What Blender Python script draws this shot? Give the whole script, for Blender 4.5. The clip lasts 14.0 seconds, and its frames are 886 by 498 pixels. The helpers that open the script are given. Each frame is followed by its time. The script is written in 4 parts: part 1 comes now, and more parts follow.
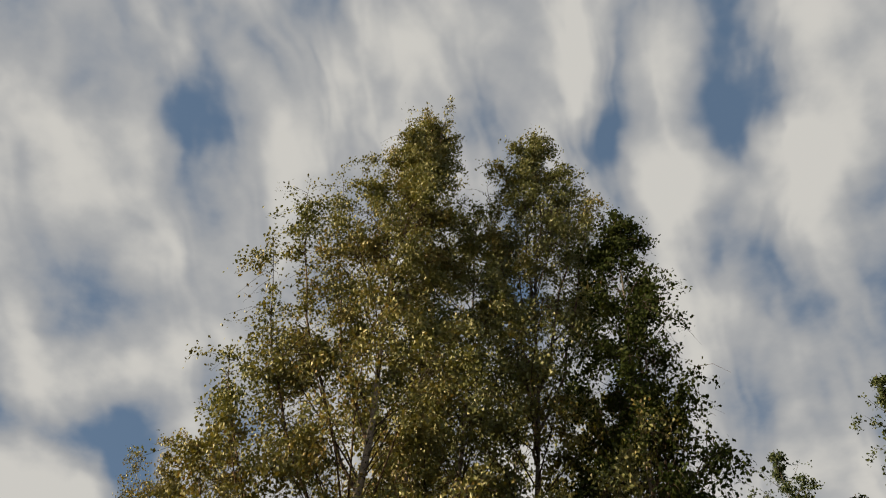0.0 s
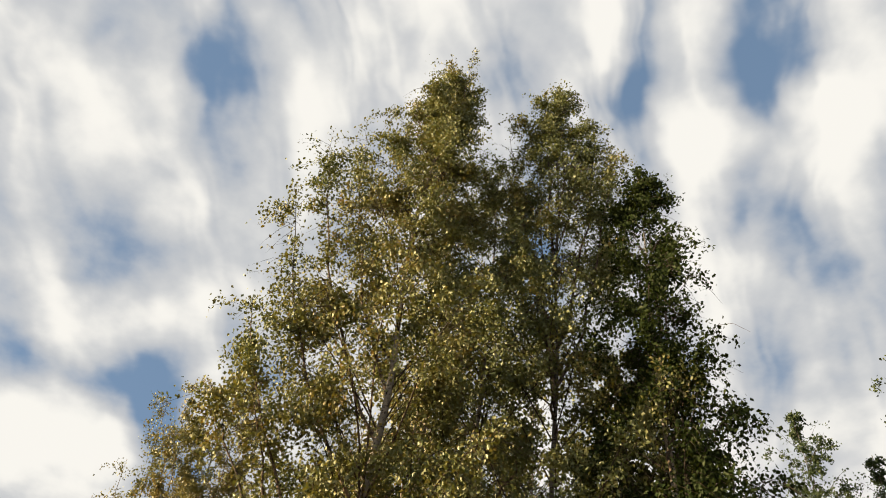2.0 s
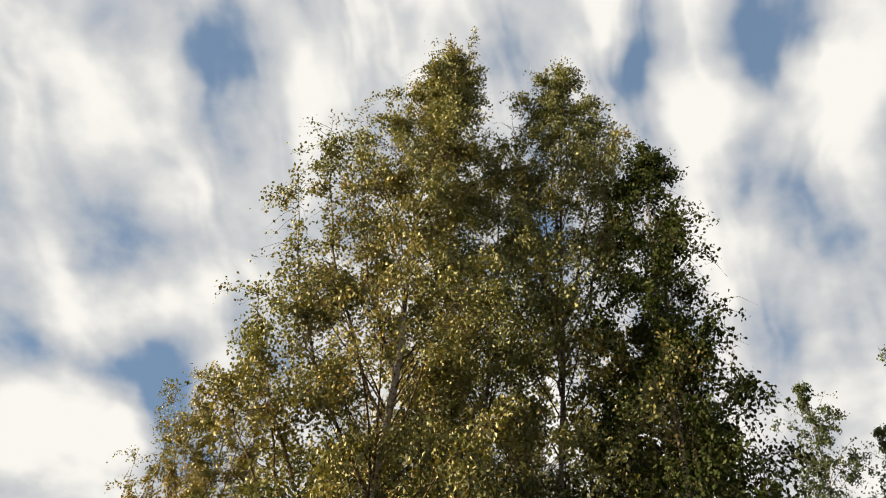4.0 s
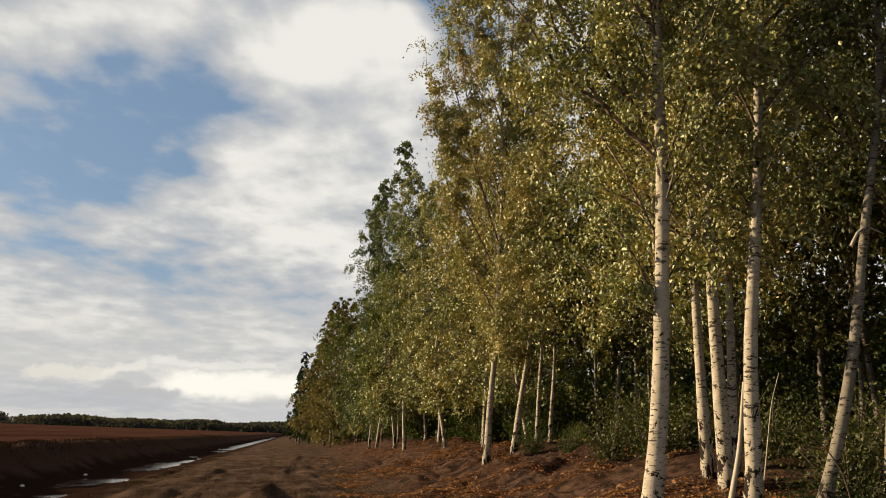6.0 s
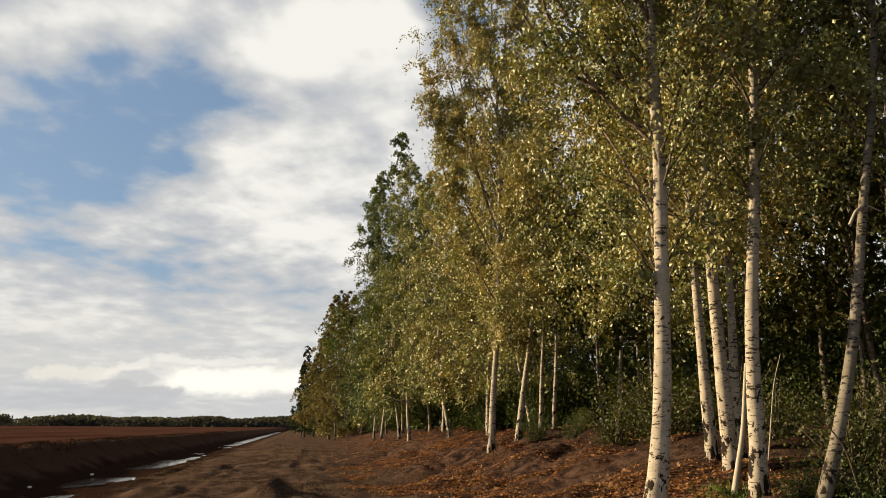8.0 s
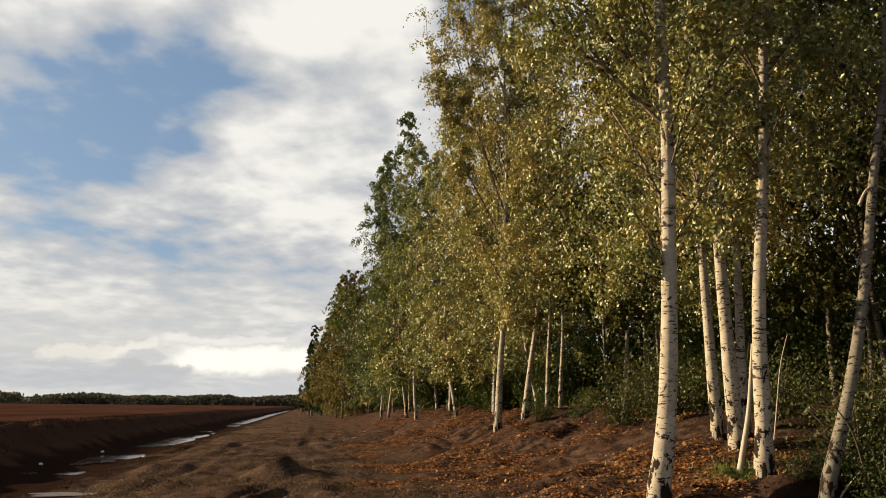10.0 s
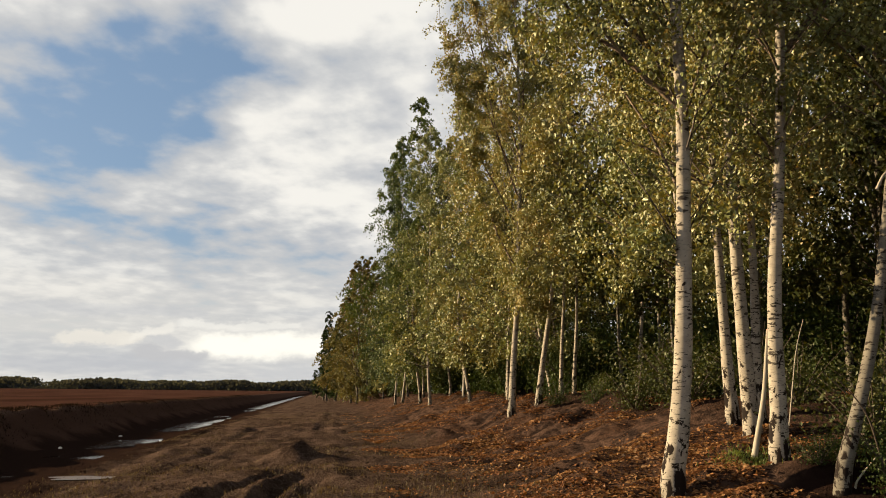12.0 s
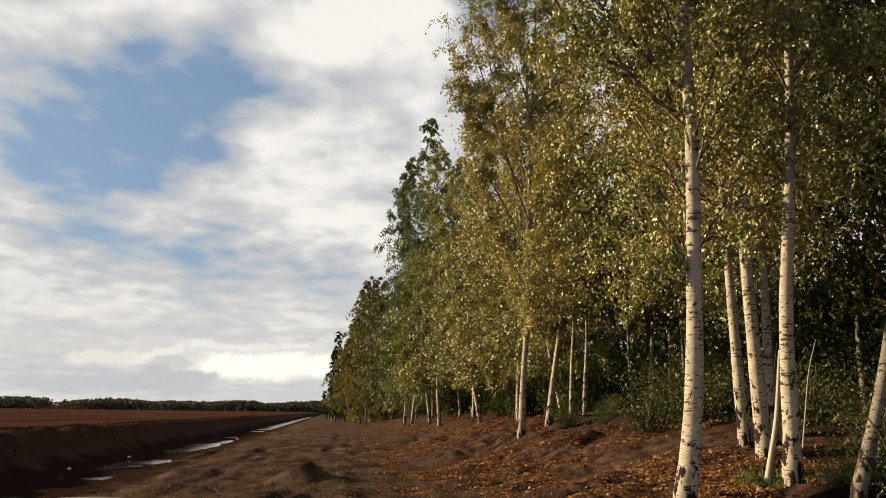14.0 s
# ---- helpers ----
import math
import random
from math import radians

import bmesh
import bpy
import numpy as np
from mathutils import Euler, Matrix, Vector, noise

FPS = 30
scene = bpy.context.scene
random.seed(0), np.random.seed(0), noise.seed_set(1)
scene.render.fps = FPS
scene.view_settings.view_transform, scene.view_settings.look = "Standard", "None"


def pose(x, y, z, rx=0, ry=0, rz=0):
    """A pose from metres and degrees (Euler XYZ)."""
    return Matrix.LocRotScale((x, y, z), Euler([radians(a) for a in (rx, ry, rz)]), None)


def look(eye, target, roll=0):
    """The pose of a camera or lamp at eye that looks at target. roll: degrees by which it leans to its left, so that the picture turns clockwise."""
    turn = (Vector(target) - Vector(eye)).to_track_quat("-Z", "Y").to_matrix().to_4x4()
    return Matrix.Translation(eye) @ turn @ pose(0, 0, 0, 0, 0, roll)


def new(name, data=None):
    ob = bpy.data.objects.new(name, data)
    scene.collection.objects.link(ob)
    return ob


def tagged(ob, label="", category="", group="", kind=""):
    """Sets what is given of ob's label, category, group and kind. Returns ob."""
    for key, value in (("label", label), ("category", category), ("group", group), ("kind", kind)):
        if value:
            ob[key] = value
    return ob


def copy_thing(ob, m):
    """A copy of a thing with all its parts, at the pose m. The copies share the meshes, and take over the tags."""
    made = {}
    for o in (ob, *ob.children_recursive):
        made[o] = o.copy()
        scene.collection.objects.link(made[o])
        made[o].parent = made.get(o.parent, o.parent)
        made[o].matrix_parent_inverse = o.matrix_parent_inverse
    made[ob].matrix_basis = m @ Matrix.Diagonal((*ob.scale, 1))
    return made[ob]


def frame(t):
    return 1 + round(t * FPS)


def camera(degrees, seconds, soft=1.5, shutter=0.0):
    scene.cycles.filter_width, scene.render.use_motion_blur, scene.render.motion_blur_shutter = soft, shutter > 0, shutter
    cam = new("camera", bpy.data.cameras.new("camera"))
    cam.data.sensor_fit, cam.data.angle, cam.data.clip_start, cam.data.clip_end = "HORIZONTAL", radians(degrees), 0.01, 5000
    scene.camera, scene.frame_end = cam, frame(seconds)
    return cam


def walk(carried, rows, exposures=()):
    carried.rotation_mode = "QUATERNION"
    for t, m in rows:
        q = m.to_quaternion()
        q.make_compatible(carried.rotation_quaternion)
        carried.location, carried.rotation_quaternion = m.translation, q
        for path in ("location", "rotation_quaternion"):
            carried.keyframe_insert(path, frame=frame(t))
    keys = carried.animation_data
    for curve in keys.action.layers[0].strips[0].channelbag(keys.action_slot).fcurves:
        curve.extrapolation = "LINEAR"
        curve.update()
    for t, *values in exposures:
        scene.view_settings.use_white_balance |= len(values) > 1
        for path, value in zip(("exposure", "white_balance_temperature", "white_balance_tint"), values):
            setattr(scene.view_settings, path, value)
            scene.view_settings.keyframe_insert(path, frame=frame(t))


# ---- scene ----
FOV = 58.5
EYE = (0.0, 0.0, 1.6)
cam = camera(FOV, 14.0, soft=1.0, shutter=0.2)
# seconds, tilt, lean, heading of the hand-held camera, which turns where it stands
TURNS = [
    (0.0, 141.37, -3.40, -35.46), (0.5, 138.60, -4.66, -35.80), (1.0, 137.48, -4.91, -35.82),
    (1.5, 137.39, -5.32, -35.95), (2.0, 138.06, -5.22, -35.21), (2.2, 138.23, -5.21, -35.06),
    (3.4, 137.60, -4.90, -34.60), (4.1, 136.00, -4.20, -33.60), (4.3, 133.58, -3.62, -32.05),
    (4.5, 127.21, -3.69, -27.20), (4.6, 123.13, -3.68, -24.53), (4.8, 115.87, -3.13, -20.25),
    (5.0, 111.87, -2.12, -16.60), (5.4, 105.09, -1.90, -12.70), (5.5, 104.15, -2.55, -12.11),
    (6.0, 103.42, -1.97, -10.25), (6.5, 102.14, -0.86, -10.67), (7.0, 101.73, -0.85, -10.50),
    (7.5, 102.73, -0.48, -10.16), (9.8, 101.81, -0.51, -9.54), (10.0, 101.25, -0.52, -9.47),
    (10.5, 100.55, -0.41, -9.00), (11.0, 100.24, -0.70, -8.76), (11.5, 100.27, -0.75, -8.61),
    (12.0, 100.22, -0.57, -8.48), (12.5, 100.07, -0.73, -8.27), (13.0, 100.01, -0.85, -8.18),
    (13.5, 100.96, -1.04, -8.17), (14.0, 101.68, -0.68, -7.81),
]
EXPOSURES = [(0.0, 0.76), (0.6, 1.08), (1.2, 1.36), (2.0, 1.42), (4.3, 1.44), (4.8, 1.39), (5.5, 1.28), (6.5, 1.27), (7.0, 1.33), (7.5, 1.38), (10.0, 1.38), (14.0, 1.38)]
walk(cam, [(t, pose(*EYE, rx, ry, rz)) for t, rx, ry, rz in TURNS], EXPOSURES)

# ---------------------------------------------------------------- sky and sun
SUN_AZ, SUN_EL = 292.0, 16.5


class Nodes:
    """Short hand for building a node tree."""

    def __init__(self, tree):
        self.tree = tree
        tree.nodes.clear()

    def add(self, kind, **values):
        node = self.tree.nodes.new(kind)
        for key, value in values.items():
            node.inputs[key].default_value = value
        return node

    def vector(self, operation):
        node = self.tree.nodes.new("ShaderNodeVectorMath")
        node.operation = operation
        return node

    def link(self, a, b):
        self.tree.links.new(a, b)

    def math(self, op, a, b=0.0, c=0.0):
        node = self.tree.nodes.new("ShaderNodeMath")
        node.operation = op
        for i, value in enumerate((a, b, c)):
            if isinstance(value, (int, float)):
                node.inputs[i].default_value = value
            else:
                self.link(value, node.inputs[i])
        return node.outputs[0]

    def mix(self, fac, a, b, mode="MIX"):
        node = self.tree.nodes.new("ShaderNodeMix")
        node.data_type, node.blend_type = "RGBA", mode
        for slot, value in ((0, fac), (6, a), (7, b)):
            if isinstance(value, (int, float)):
                node.inputs[slot].default_value = value
            elif isinstance(value, tuple):
                node.inputs[slot].default_value = (*value, 1.0)
            else:
                self.link(value, node.inputs[slot])
        return node.outputs[2]

    def ramp(self, fac, lo, hi):
        """0 below lo, 1 above hi, smooth between."""
        node = self.tree.nodes.new("ShaderNodeMapRange")
        node.interpolation_type = "SMOOTHSTEP"
        self.link(fac, node.inputs[0])
        node.inputs[1].default_value, node.inputs[2].default_value = lo, hi
        return node.outputs[0]

    def noise(self, vec, scale, detail=4.0, rough=0.55, distort=0.0):
        node = self.add("ShaderNodeTexNoise", Scale=scale, Detail=detail, Roughness=rough, Distortion=distort)
        if vec is not None:
            self.link(vec, node.inputs["Vector"])
        return node.outputs[0]

    def mapped(self, vec, scale=(1, 1, 1), rot=(0, 0, 0), loc=(0, 0, 0)):
        node = self.tree.nodes.new("ShaderNodeMapping")
        self.link(vec, node.inputs[0])
        node.inputs[1].default_value, node.inputs[2].default_value, node.inputs[3].default_value = loc, rot, scale
        return node.outputs[0]


world = bpy.data.worlds.new("sky")
scene.world = world
world.use_nodes = True
n = Nodes(world.node_tree)
sky = n.add("ShaderNodeTexSky")
sky.sky_type, sky.sun_disc = "NISHITA", False
sky.sun_elevation, sky.sun_rotation = radians(SUN_EL), radians(SUN_AZ)
sky.air_density, sky.dust_density, sky.ozone_density = 1.0, 1.0, 1.5
coord = n.add("ShaderNodeTexCoord").outputs["Generated"]
xyz = n.add("ShaderNodeSeparateXYZ")
n.link(coord, xyz.inputs[0])
height = n.math("ADD", n.math("MAXIMUM", xyz.outputs[2], 0.0), 0.16)
flat = n.add("ShaderNodeCombineXYZ")
n.link(n.math("DIVIDE", xyz.outputs[0], height), flat.inputs[0])
n.link(n.math("DIVIDE", xyz.outputs[1], height), flat.inputs[1])
layer = flat.outputs[0]
# wandering look-up direction, so that the clouds have soft, ragged edges
ragged = n.add("ShaderNodeTexNoise", Scale=4.0, Detail=4.0, Roughness=0.55)
n.link(coord, ragged.inputs["Vector"])
shift = n.vector("SUBTRACT")
n.link(ragged.outputs["Color"], shift.inputs[0])
shift.inputs[1].default_value = (0.5, 0.5, 0.5)
wide = n.vector("SCALE")
n.link(shift.outputs[0], wide.inputs[0])
wide.inputs["Scale"].default_value = 0.11
moved = n.vector("ADD")
n.link(coord, moved.inputs[0])
n.link(wide.outputs[0], moved.inputs[1])
straight = n.vector("NORMALIZE")
n.link(moved.outputs[0], straight.inputs[0])


def bearing_vector(bearing, high):
    a, e = radians(bearing), radians(high)
    return Vector((math.sin(a) * math.cos(e), math.cos(a) * math.cos(e), math.sin(e)))


def streak(vec, b0, h0, b1, h1, width, squeeze=1.0):
    """1 along the line between two directions (bearing, height), falling softly to 0 at that many degrees from it."""
    p, q = bearing_vector(b0, h0), bearing_vector(b1, h1)
    for v in (p, q):
        v.z *= squeeze
    way = q - p
    off = n.vector("SUBTRACT")
    n.link(vec, off.inputs[0])
    off.inputs[1].default_value = p
    dot = n.vector("DOT_PRODUCT")
    n.link(off.outputs[0], dot.inputs[0])
    dot.inputs[1].default_value = way / max(way.length_squared, 1e-9)
    along = n.math("MINIMUM", n.math("MAXIMUM", dot.outputs["Value"], 0.0), 1.0)
    near = n.vector("SCALE")
    near.inputs[0].default_value = way
    n.link(along, near.inputs["Scale"])
    left = n.vector("SUBTRACT")
    n.link(off.outputs[0], left.inputs[0])
    n.link(near.outputs[0], left.inputs[1])
    size = n.vector("LENGTH")
    n.link(left.outputs[0], size.inputs[0])
    return n.math("SUBTRACT", 1.0, n.ramp(size.outputs["Value"], 0.0, radians(width)))


# clear gaps and dense banks of cloud: bearing and height of both ends, half width in degrees, weight
HIGH_GAPS = [(79.4, 58.3, 67.9, 56.7, 3.2, -0.55), (67.9, 56.7, 65.4, 50.1, 4, -0.55), (64.8, 45.5, 65.3, 43.8, 2, -0.35),
    (74.3, 47.9, 68.8, 39.5, 2.5, -0.35), (53.3, 62.7, 49.1, 58.9, 2.5, -0.22), (53.4, 58.5, 53.8, 52.9, 3, -0.3),
    (38.2, 62.0, 36.1, 56.1, 3, -0.38), (30.3, 64.4, 31.8, 60.6, 2.5, -0.2), (-4.9, 56.9, 1.9, 56.4, 3.2, -0.38),
    (-5.1, 37.8, -0.0, 37.6, 2.5, -0.22), (8.8, 37.9, 10.0, 39.1, 2.4, -0.3), (2.8, 32.5, 6.0, 31.3, 3, -0.36),
    (2.2, 41.0, 5.5, 40.1, 2.5, -0.2), (-2.5, 49.2, -0.1, 47.1, 2.2, -0.15), (-3.0, 31.3, -0.8, 32.7, 2, -0.2),
    (56.9, 47.3, 57.4, 45.3, 1.5, -0.12)]
HIGH_BANKS = [(80.6, 57.0, 71.1, 53.0, 3.2, 0.35), (71.1, 53.0, 68.4, 43.8, 3.6, 0.35), (63.2, 61.6, 56.9, 53.7, 3.6, 0.3),
    (56.9, 53.7, 58.2, 46.3, 3.4, 0.3), (58.2, 46.3, 63.1, 35.5, 4.5, 0.2), (48.3, 64.7, 43.0, 59.2, 3.2, 0.35),
    (23.5, 62.7, 16.2, 58.0, 5, 0.2), (-17.6, 49.1, -8.1, 49.7, 3.5, 0.25), (-7.3, 44.6, -6.0, 45.8, 2.6, 0.4),
    (-0.3, 44.4, 1.4, 46.0, 2.4, 0.25), (8.6, 41.6, 9.5, 41.5, 2.4, 0.3), (-0.1, 34.2, 3.1, 35.9, 2.6, 0.4),
    (-0.5, 27.7, 4.9, 29.0, 3.2, 0.4), (5.8, 33.6, 9.9, 34.9, 2.4, 0.25), (3.5, 53.8, 8.1, 50.5, 3, 0.2),
    (4.8, 37.8, 6.7, 38.0, 1.8, 0.2)]
LOW_GAPS = [(-21.4, 19.1, -9.7, 20.9, 4.5, -0.5), (-19.1, 16.6, -9.4, 17.0, 3, -0.5), (-14.8, 22.4, -5.4, 22.2, 2.8, -0.3),
    (-18.8, 23.5, -14.6, 23.9, 2.2, -0.25), (-6.2, 22.1, 0.0, 23.0, 2.5, -0.22), (-18.2, 11.3, -10.1, 10.9, 2.4, -0.42),
    (-8.9, 10.0, -0.2, 8.6, 2.2, -0.38), (-19.8, 13.6, -14.0, 13.8, 2.2, -0.3), (-9.1, 13.3, -4.5, 13.6, 1.4, -0.25),
    (-11.5, 6.2, -6.0, 6.2, 1.8, -0.2), (-19.7, 4.0, -14.9, 4.0, 1.2, -0.25), (1.4, 19.2, 4.8, 19.3, 2, -0.15),
    (-6.5, 29.8, -2.4, 30.1, 3, -0.35), (5.0, 32.9, 8.5, 32.3, 3, -0.3), (-3.3, 39.8, -0.4, 40.2, 2.5, -0.2),
    (10.1, 38.6, 10.7, 37.1, 2, -0.25)]
LOW_BANKS = [(-21.0, 24.4, -12.2, 26.9, 3, 0.3), (-4.7, 24.5, -2.2, 25.2, 3.6, 0.4), (-7.1, 18.1, 0.3, 16.7, 3, 0.35),
    (-13.1, 13.7, -9.2, 14.6, 1.9, 0.35), (-5.2, 13.2, 2.1, 12.4, 2.4, 0.3), (-20.7, 13.1, -19.7, 12.5, 1.6, 0.25),
    (-20.2, 8.7, -11.8, 8.8, 2, 0.25), (-4.9, 6.9, -1.3, 6.2, 2, 0.2), (0.6, 35.2, 2.2, 34.8, 2.4, 0.35),
    (-4.4, 25.6, 2.8, 28.9, 3, 0.3), (6.0, 38.8, 6.7, 38.1, 2.2, 0.3), (-9.0, 35.3, -5.3, 34.9, 3, 0.2)]
big = n.noise(n.mapped(layer, (0.9, 0.6, 1), (0, 0, radians(-25)), (1.7, 0.4, 0)), 1.6, 3.0, 0.5)
bands = n.noise(n.mapped(n.mapped(layer, rot=(0, 0, radians(50))), (2.2, 0.8, 1), loc=(0.3, 0.9, 0)), 2.2, 3.0, 0.45, 0.3)
puffs = n.noise(n.mapped(layer, (1, 0.9, 1), (0, 0, radians(20)), (5.0, 2.0, 0)), 7.5, 5.0, 0.5)
cover = n.math("ADD", n.math("ADD", n.math("MULTIPLY", big, 0.30), n.math("MULTIPLY", bands, 0.55)), n.math("MULTIPLY", puffs, 1.15))
# rows of small cloudlets overhead, all running one way
rows = n.noise(n.mapped(n.mapped(moved.outputs[0], rot=(0, 0, radians(50))), (3.4, 1.1, 1), loc=(0.6, 2.9, 0)), 3.2, 3.0, 0.5, 0.4)
rows = n.math("MULTIPLY", n.math("SUBTRACT", rows, 0.5), n.ramp(xyz.outputs[2], 0.30, 0.55))
cover = n.math("ADD", n.math("ADD", cover, n.math("MULTIPLY", rows, 2.1)), n.math("SUBTRACT", n.math("MULTIPLY", n.ramp(xyz.outputs[2], 0.40, 0.65), -0.12), 0.38))
for b0, h0, b1, h1, width, weight in [(*row[:4], 1.2 * row[4], 0.85 * row[5]) for row in HIGH_GAPS] + [(*row[:5], 0.95 * row[5]) for row in HIGH_BANKS] + [(*row[:5], 1.3 * row[5]) for row in LOW_GAPS] + LOW_BANKS:
    cover = n.math("ADD", cover, n.math("MULTIPLY", streak(straight.outputs[0], b0, h0, b1, h1, 1.5 * width), 0.66 * weight))
clear = n.mix(0.68, n.mix(1.0, sky.outputs[0], (1.1, 1.1, 1.1), "MULTIPLY"), (1.35, 2.05, 3.05))
# thin veil over the blue, grey undersides, then sunlit white
veil = n.mix(n.ramp(cover, -0.02, 0.50), clear, (3.85, 3.95, 4.08))
clouds = n.mix(n.ramp(cover, 0.40, 0.96), veil, (6.45, 6.27, 5.86))
# flat layers of cloud towards the horizon
strata = n.ramp(n.noise(n.mapped(coord, (2.6, 2.6, 24), (0, 0, 0), (0.2, 0.7, 0.3)), 1.0, 4.0, 0.55), 0.38, 0.62)
low = n.math("SUBTRACT", 1.0, n.ramp(xyz.outputs[2], 0.05, 0.22))
clouds = n.mix(n.math("MULTIPLY", low, 0.55), clouds, n.mix(strata, (3.7, 3.8, 3.9), (5.3, 5.1, 4.7)))
# the haze low over the horizon
haze = n.math("SUBTRACT", 1.0, n.ramp(xyz.outputs[2], 0.0, 0.14))
clouds = n.mix(n.math("MULTIPLY", haze, 0.35), clouds, (4.7, 4.65, 4.5))
# a bright rift and small grey clouds low over the field
frayed = n.add("ShaderNodeTexNoise", Scale=20.0, Detail=6.0, Roughness=0.65)
n.link(n.mapped(coord, (1, 1, 1.6)), frayed.inputs["Vector"])
fray = n.vector("SUBTRACT")
n.link(frayed.outputs["Color"], fray.inputs[0])
fray.inputs[1].default_value = (0.5, 0.5, 0.5)
small = n.vector("SCALE")
n.link(fray.outputs[0], small.inputs[0])
small.inputs["Scale"].default_value = 0.035
low_way = n.vector("ADD")
n.link(coord, low_way.inputs[0])
n.link(small.outputs[0], low_way.inputs[1])
torn = n.mapped(low_way.outputs[0], (1, 1, 2.2))
for b0, h0, b1, h1, width, tone, weight in ((-19.5, 1.6, -9.4, 1.6, 2.2, (3.6, 3.7, 3.9), 0.6), (-7.6, 3.0, 5.0, 3.2, 3.4, (7.7, 7.4, 6.6), 0.95), (-9.5, 4.3, -2.5, 4.5, 1.2, (6.6, 6.4, 5.9), 0.6),
                                            (-4.0, 1.1, 3.0, 1.1, 2.0, (4.2, 4.25, 4.3), 0.7), (-16.8, 3.1, -13.0, 3.2, 1.5, (6.3, 5.9, 5.2), 0.7),
                                            (-12.9, 3.3, -10.8, 3.9, 1.0, (6.6, 6.3, 5.7), 0.6), (-12.2, 2.3, -8.8, 2.2, 1.5, (3.9, 3.9, 3.95), 0.9), (-11.4, 3.0, -10.5, 3.1, 1.3, (4.3, 4.3, 4.3), 0.8), (-20, 5.0, -9, 5.1, 1.8, (3.7, 3.8, 4.0), 0.4)):
    clouds = n.mix(n.math("MULTIPLY", n.ramp(streak(torn, b0, h0, b1, h1, width, 2.2), 0.05, 0.85), weight), clouds, tone)
back = n.add("ShaderNodeBackground", Strength=0.055)
n.link(clouds, back.inputs[0])
out = n.add("ShaderNodeOutputWorld")
n.link(back.outputs[0], out.inputs[0])

sun = new("sun", bpy.data.lights.new("sun", "SUN"))
sun.data.energy, sun.data.angle, sun.data.color = 5.0, radians(0.6), (1.0, 0.77, 0.46)
sa, se = radians(SUN_AZ), radians(SUN_EL)
sun.matrix_world = look((200 * math.cos(se) * math.sin(sa), 200 * math.cos(se) * math.cos(sa), 200 * math.sin(se)), (0, 0, 0))

# ---------------------------------------------------------------- materials


def material(name):
    mat = bpy.data.materials.new(name)
    mat.use_nodes = True
    return mat, Nodes(mat.node_tree)


def finish(n, color, rough, bump=None, strength=0.4, distance=0.02, spec=0.3):
    shader = n.add("ShaderNodeBsdfPrincipled", Roughness=rough if isinstance(rough, float) else 0.8)
    if not isinstance(rough, float):
        n.link(rough, shader.inputs["Roughness"])
    shader.inputs["Specular IOR Level"].default_value = spec
    if isinstance(color, tuple):
        shader.inputs["Base Color"].default_value = (*color, 1)
    else:
        n.link(color, shader.inputs["Base Color"])
    if bump is not None:
        node = n.add("ShaderNodeBump", Strength=strength, Distance=distance)
        n.link(bump, node.inputs["Height"])
        n.link(node.outputs[0], shader.inputs["Normal"])
    output = n.add("ShaderNodeOutputMaterial")
    n.link(shader.outputs[0], output.inputs[0])


def birch_bark(name, pale):
    mat, n = material(name)
    pos = n.add("ShaderNodeTexCoord").outputs["Object"]
    cloudy = n.noise(pos, 5.0, 5.0, 0.6)
    base = n.mix(n.ramp(cloudy, 0.35, 0.65), tuple(0.72 * c for c in pale), pale)
    # short dark cross marks, and rough black plates that thin out upwards
    dash = n.noise(n.mapped(pos, (8, 8, 26)), 1.0, 3.0, 0.55, 0.7)
    dashes = n.ramp(n.math("ADD", dash, n.math("MULTIPLY", n.math("SUBTRACT", n.noise(pos, 2.3, 2.0, 0.5), 0.5), 0.25)), 0.585, 0.62)
    fine = n.ramp(n.noise(n.mapped(pos, (14, 14, 110)), 1.0, 1.0, 0.5), 0.60, 0.70)
    plate = n.noise(n.mapped(pos, (4, 4, 2.2)), 1.6, 5.0, 0.65, 0.6)
    xyz = n.add("ShaderNodeSeparateXYZ")
    n.link(pos, xyz.inputs[0])
    old = n.math("MULTIPLY", n.math("SUBTRACT", 1.0, n.ramp(xyz.outputs[2], 0.0, 1.6)), 0.16)
    plates = n.ramp(n.math("ADD", plate, old), 0.62, 0.66)
    dark = n.math("MAXIMUM", n.math("MAXIMUM", n.math("MULTIPLY", dashes, 0.9), n.math("MULTIPLY", fine, 0.35)), plates)
    color = n.mix(dark, base, (0.014, 0.010, 0.008))
    height = n.math("SUBTRACT", n.math("MULTIPLY", cloudy, 0.4), dark)
    finish(n, color, 0.8, height, 0.18, 0.006, 0.05)
    return mat


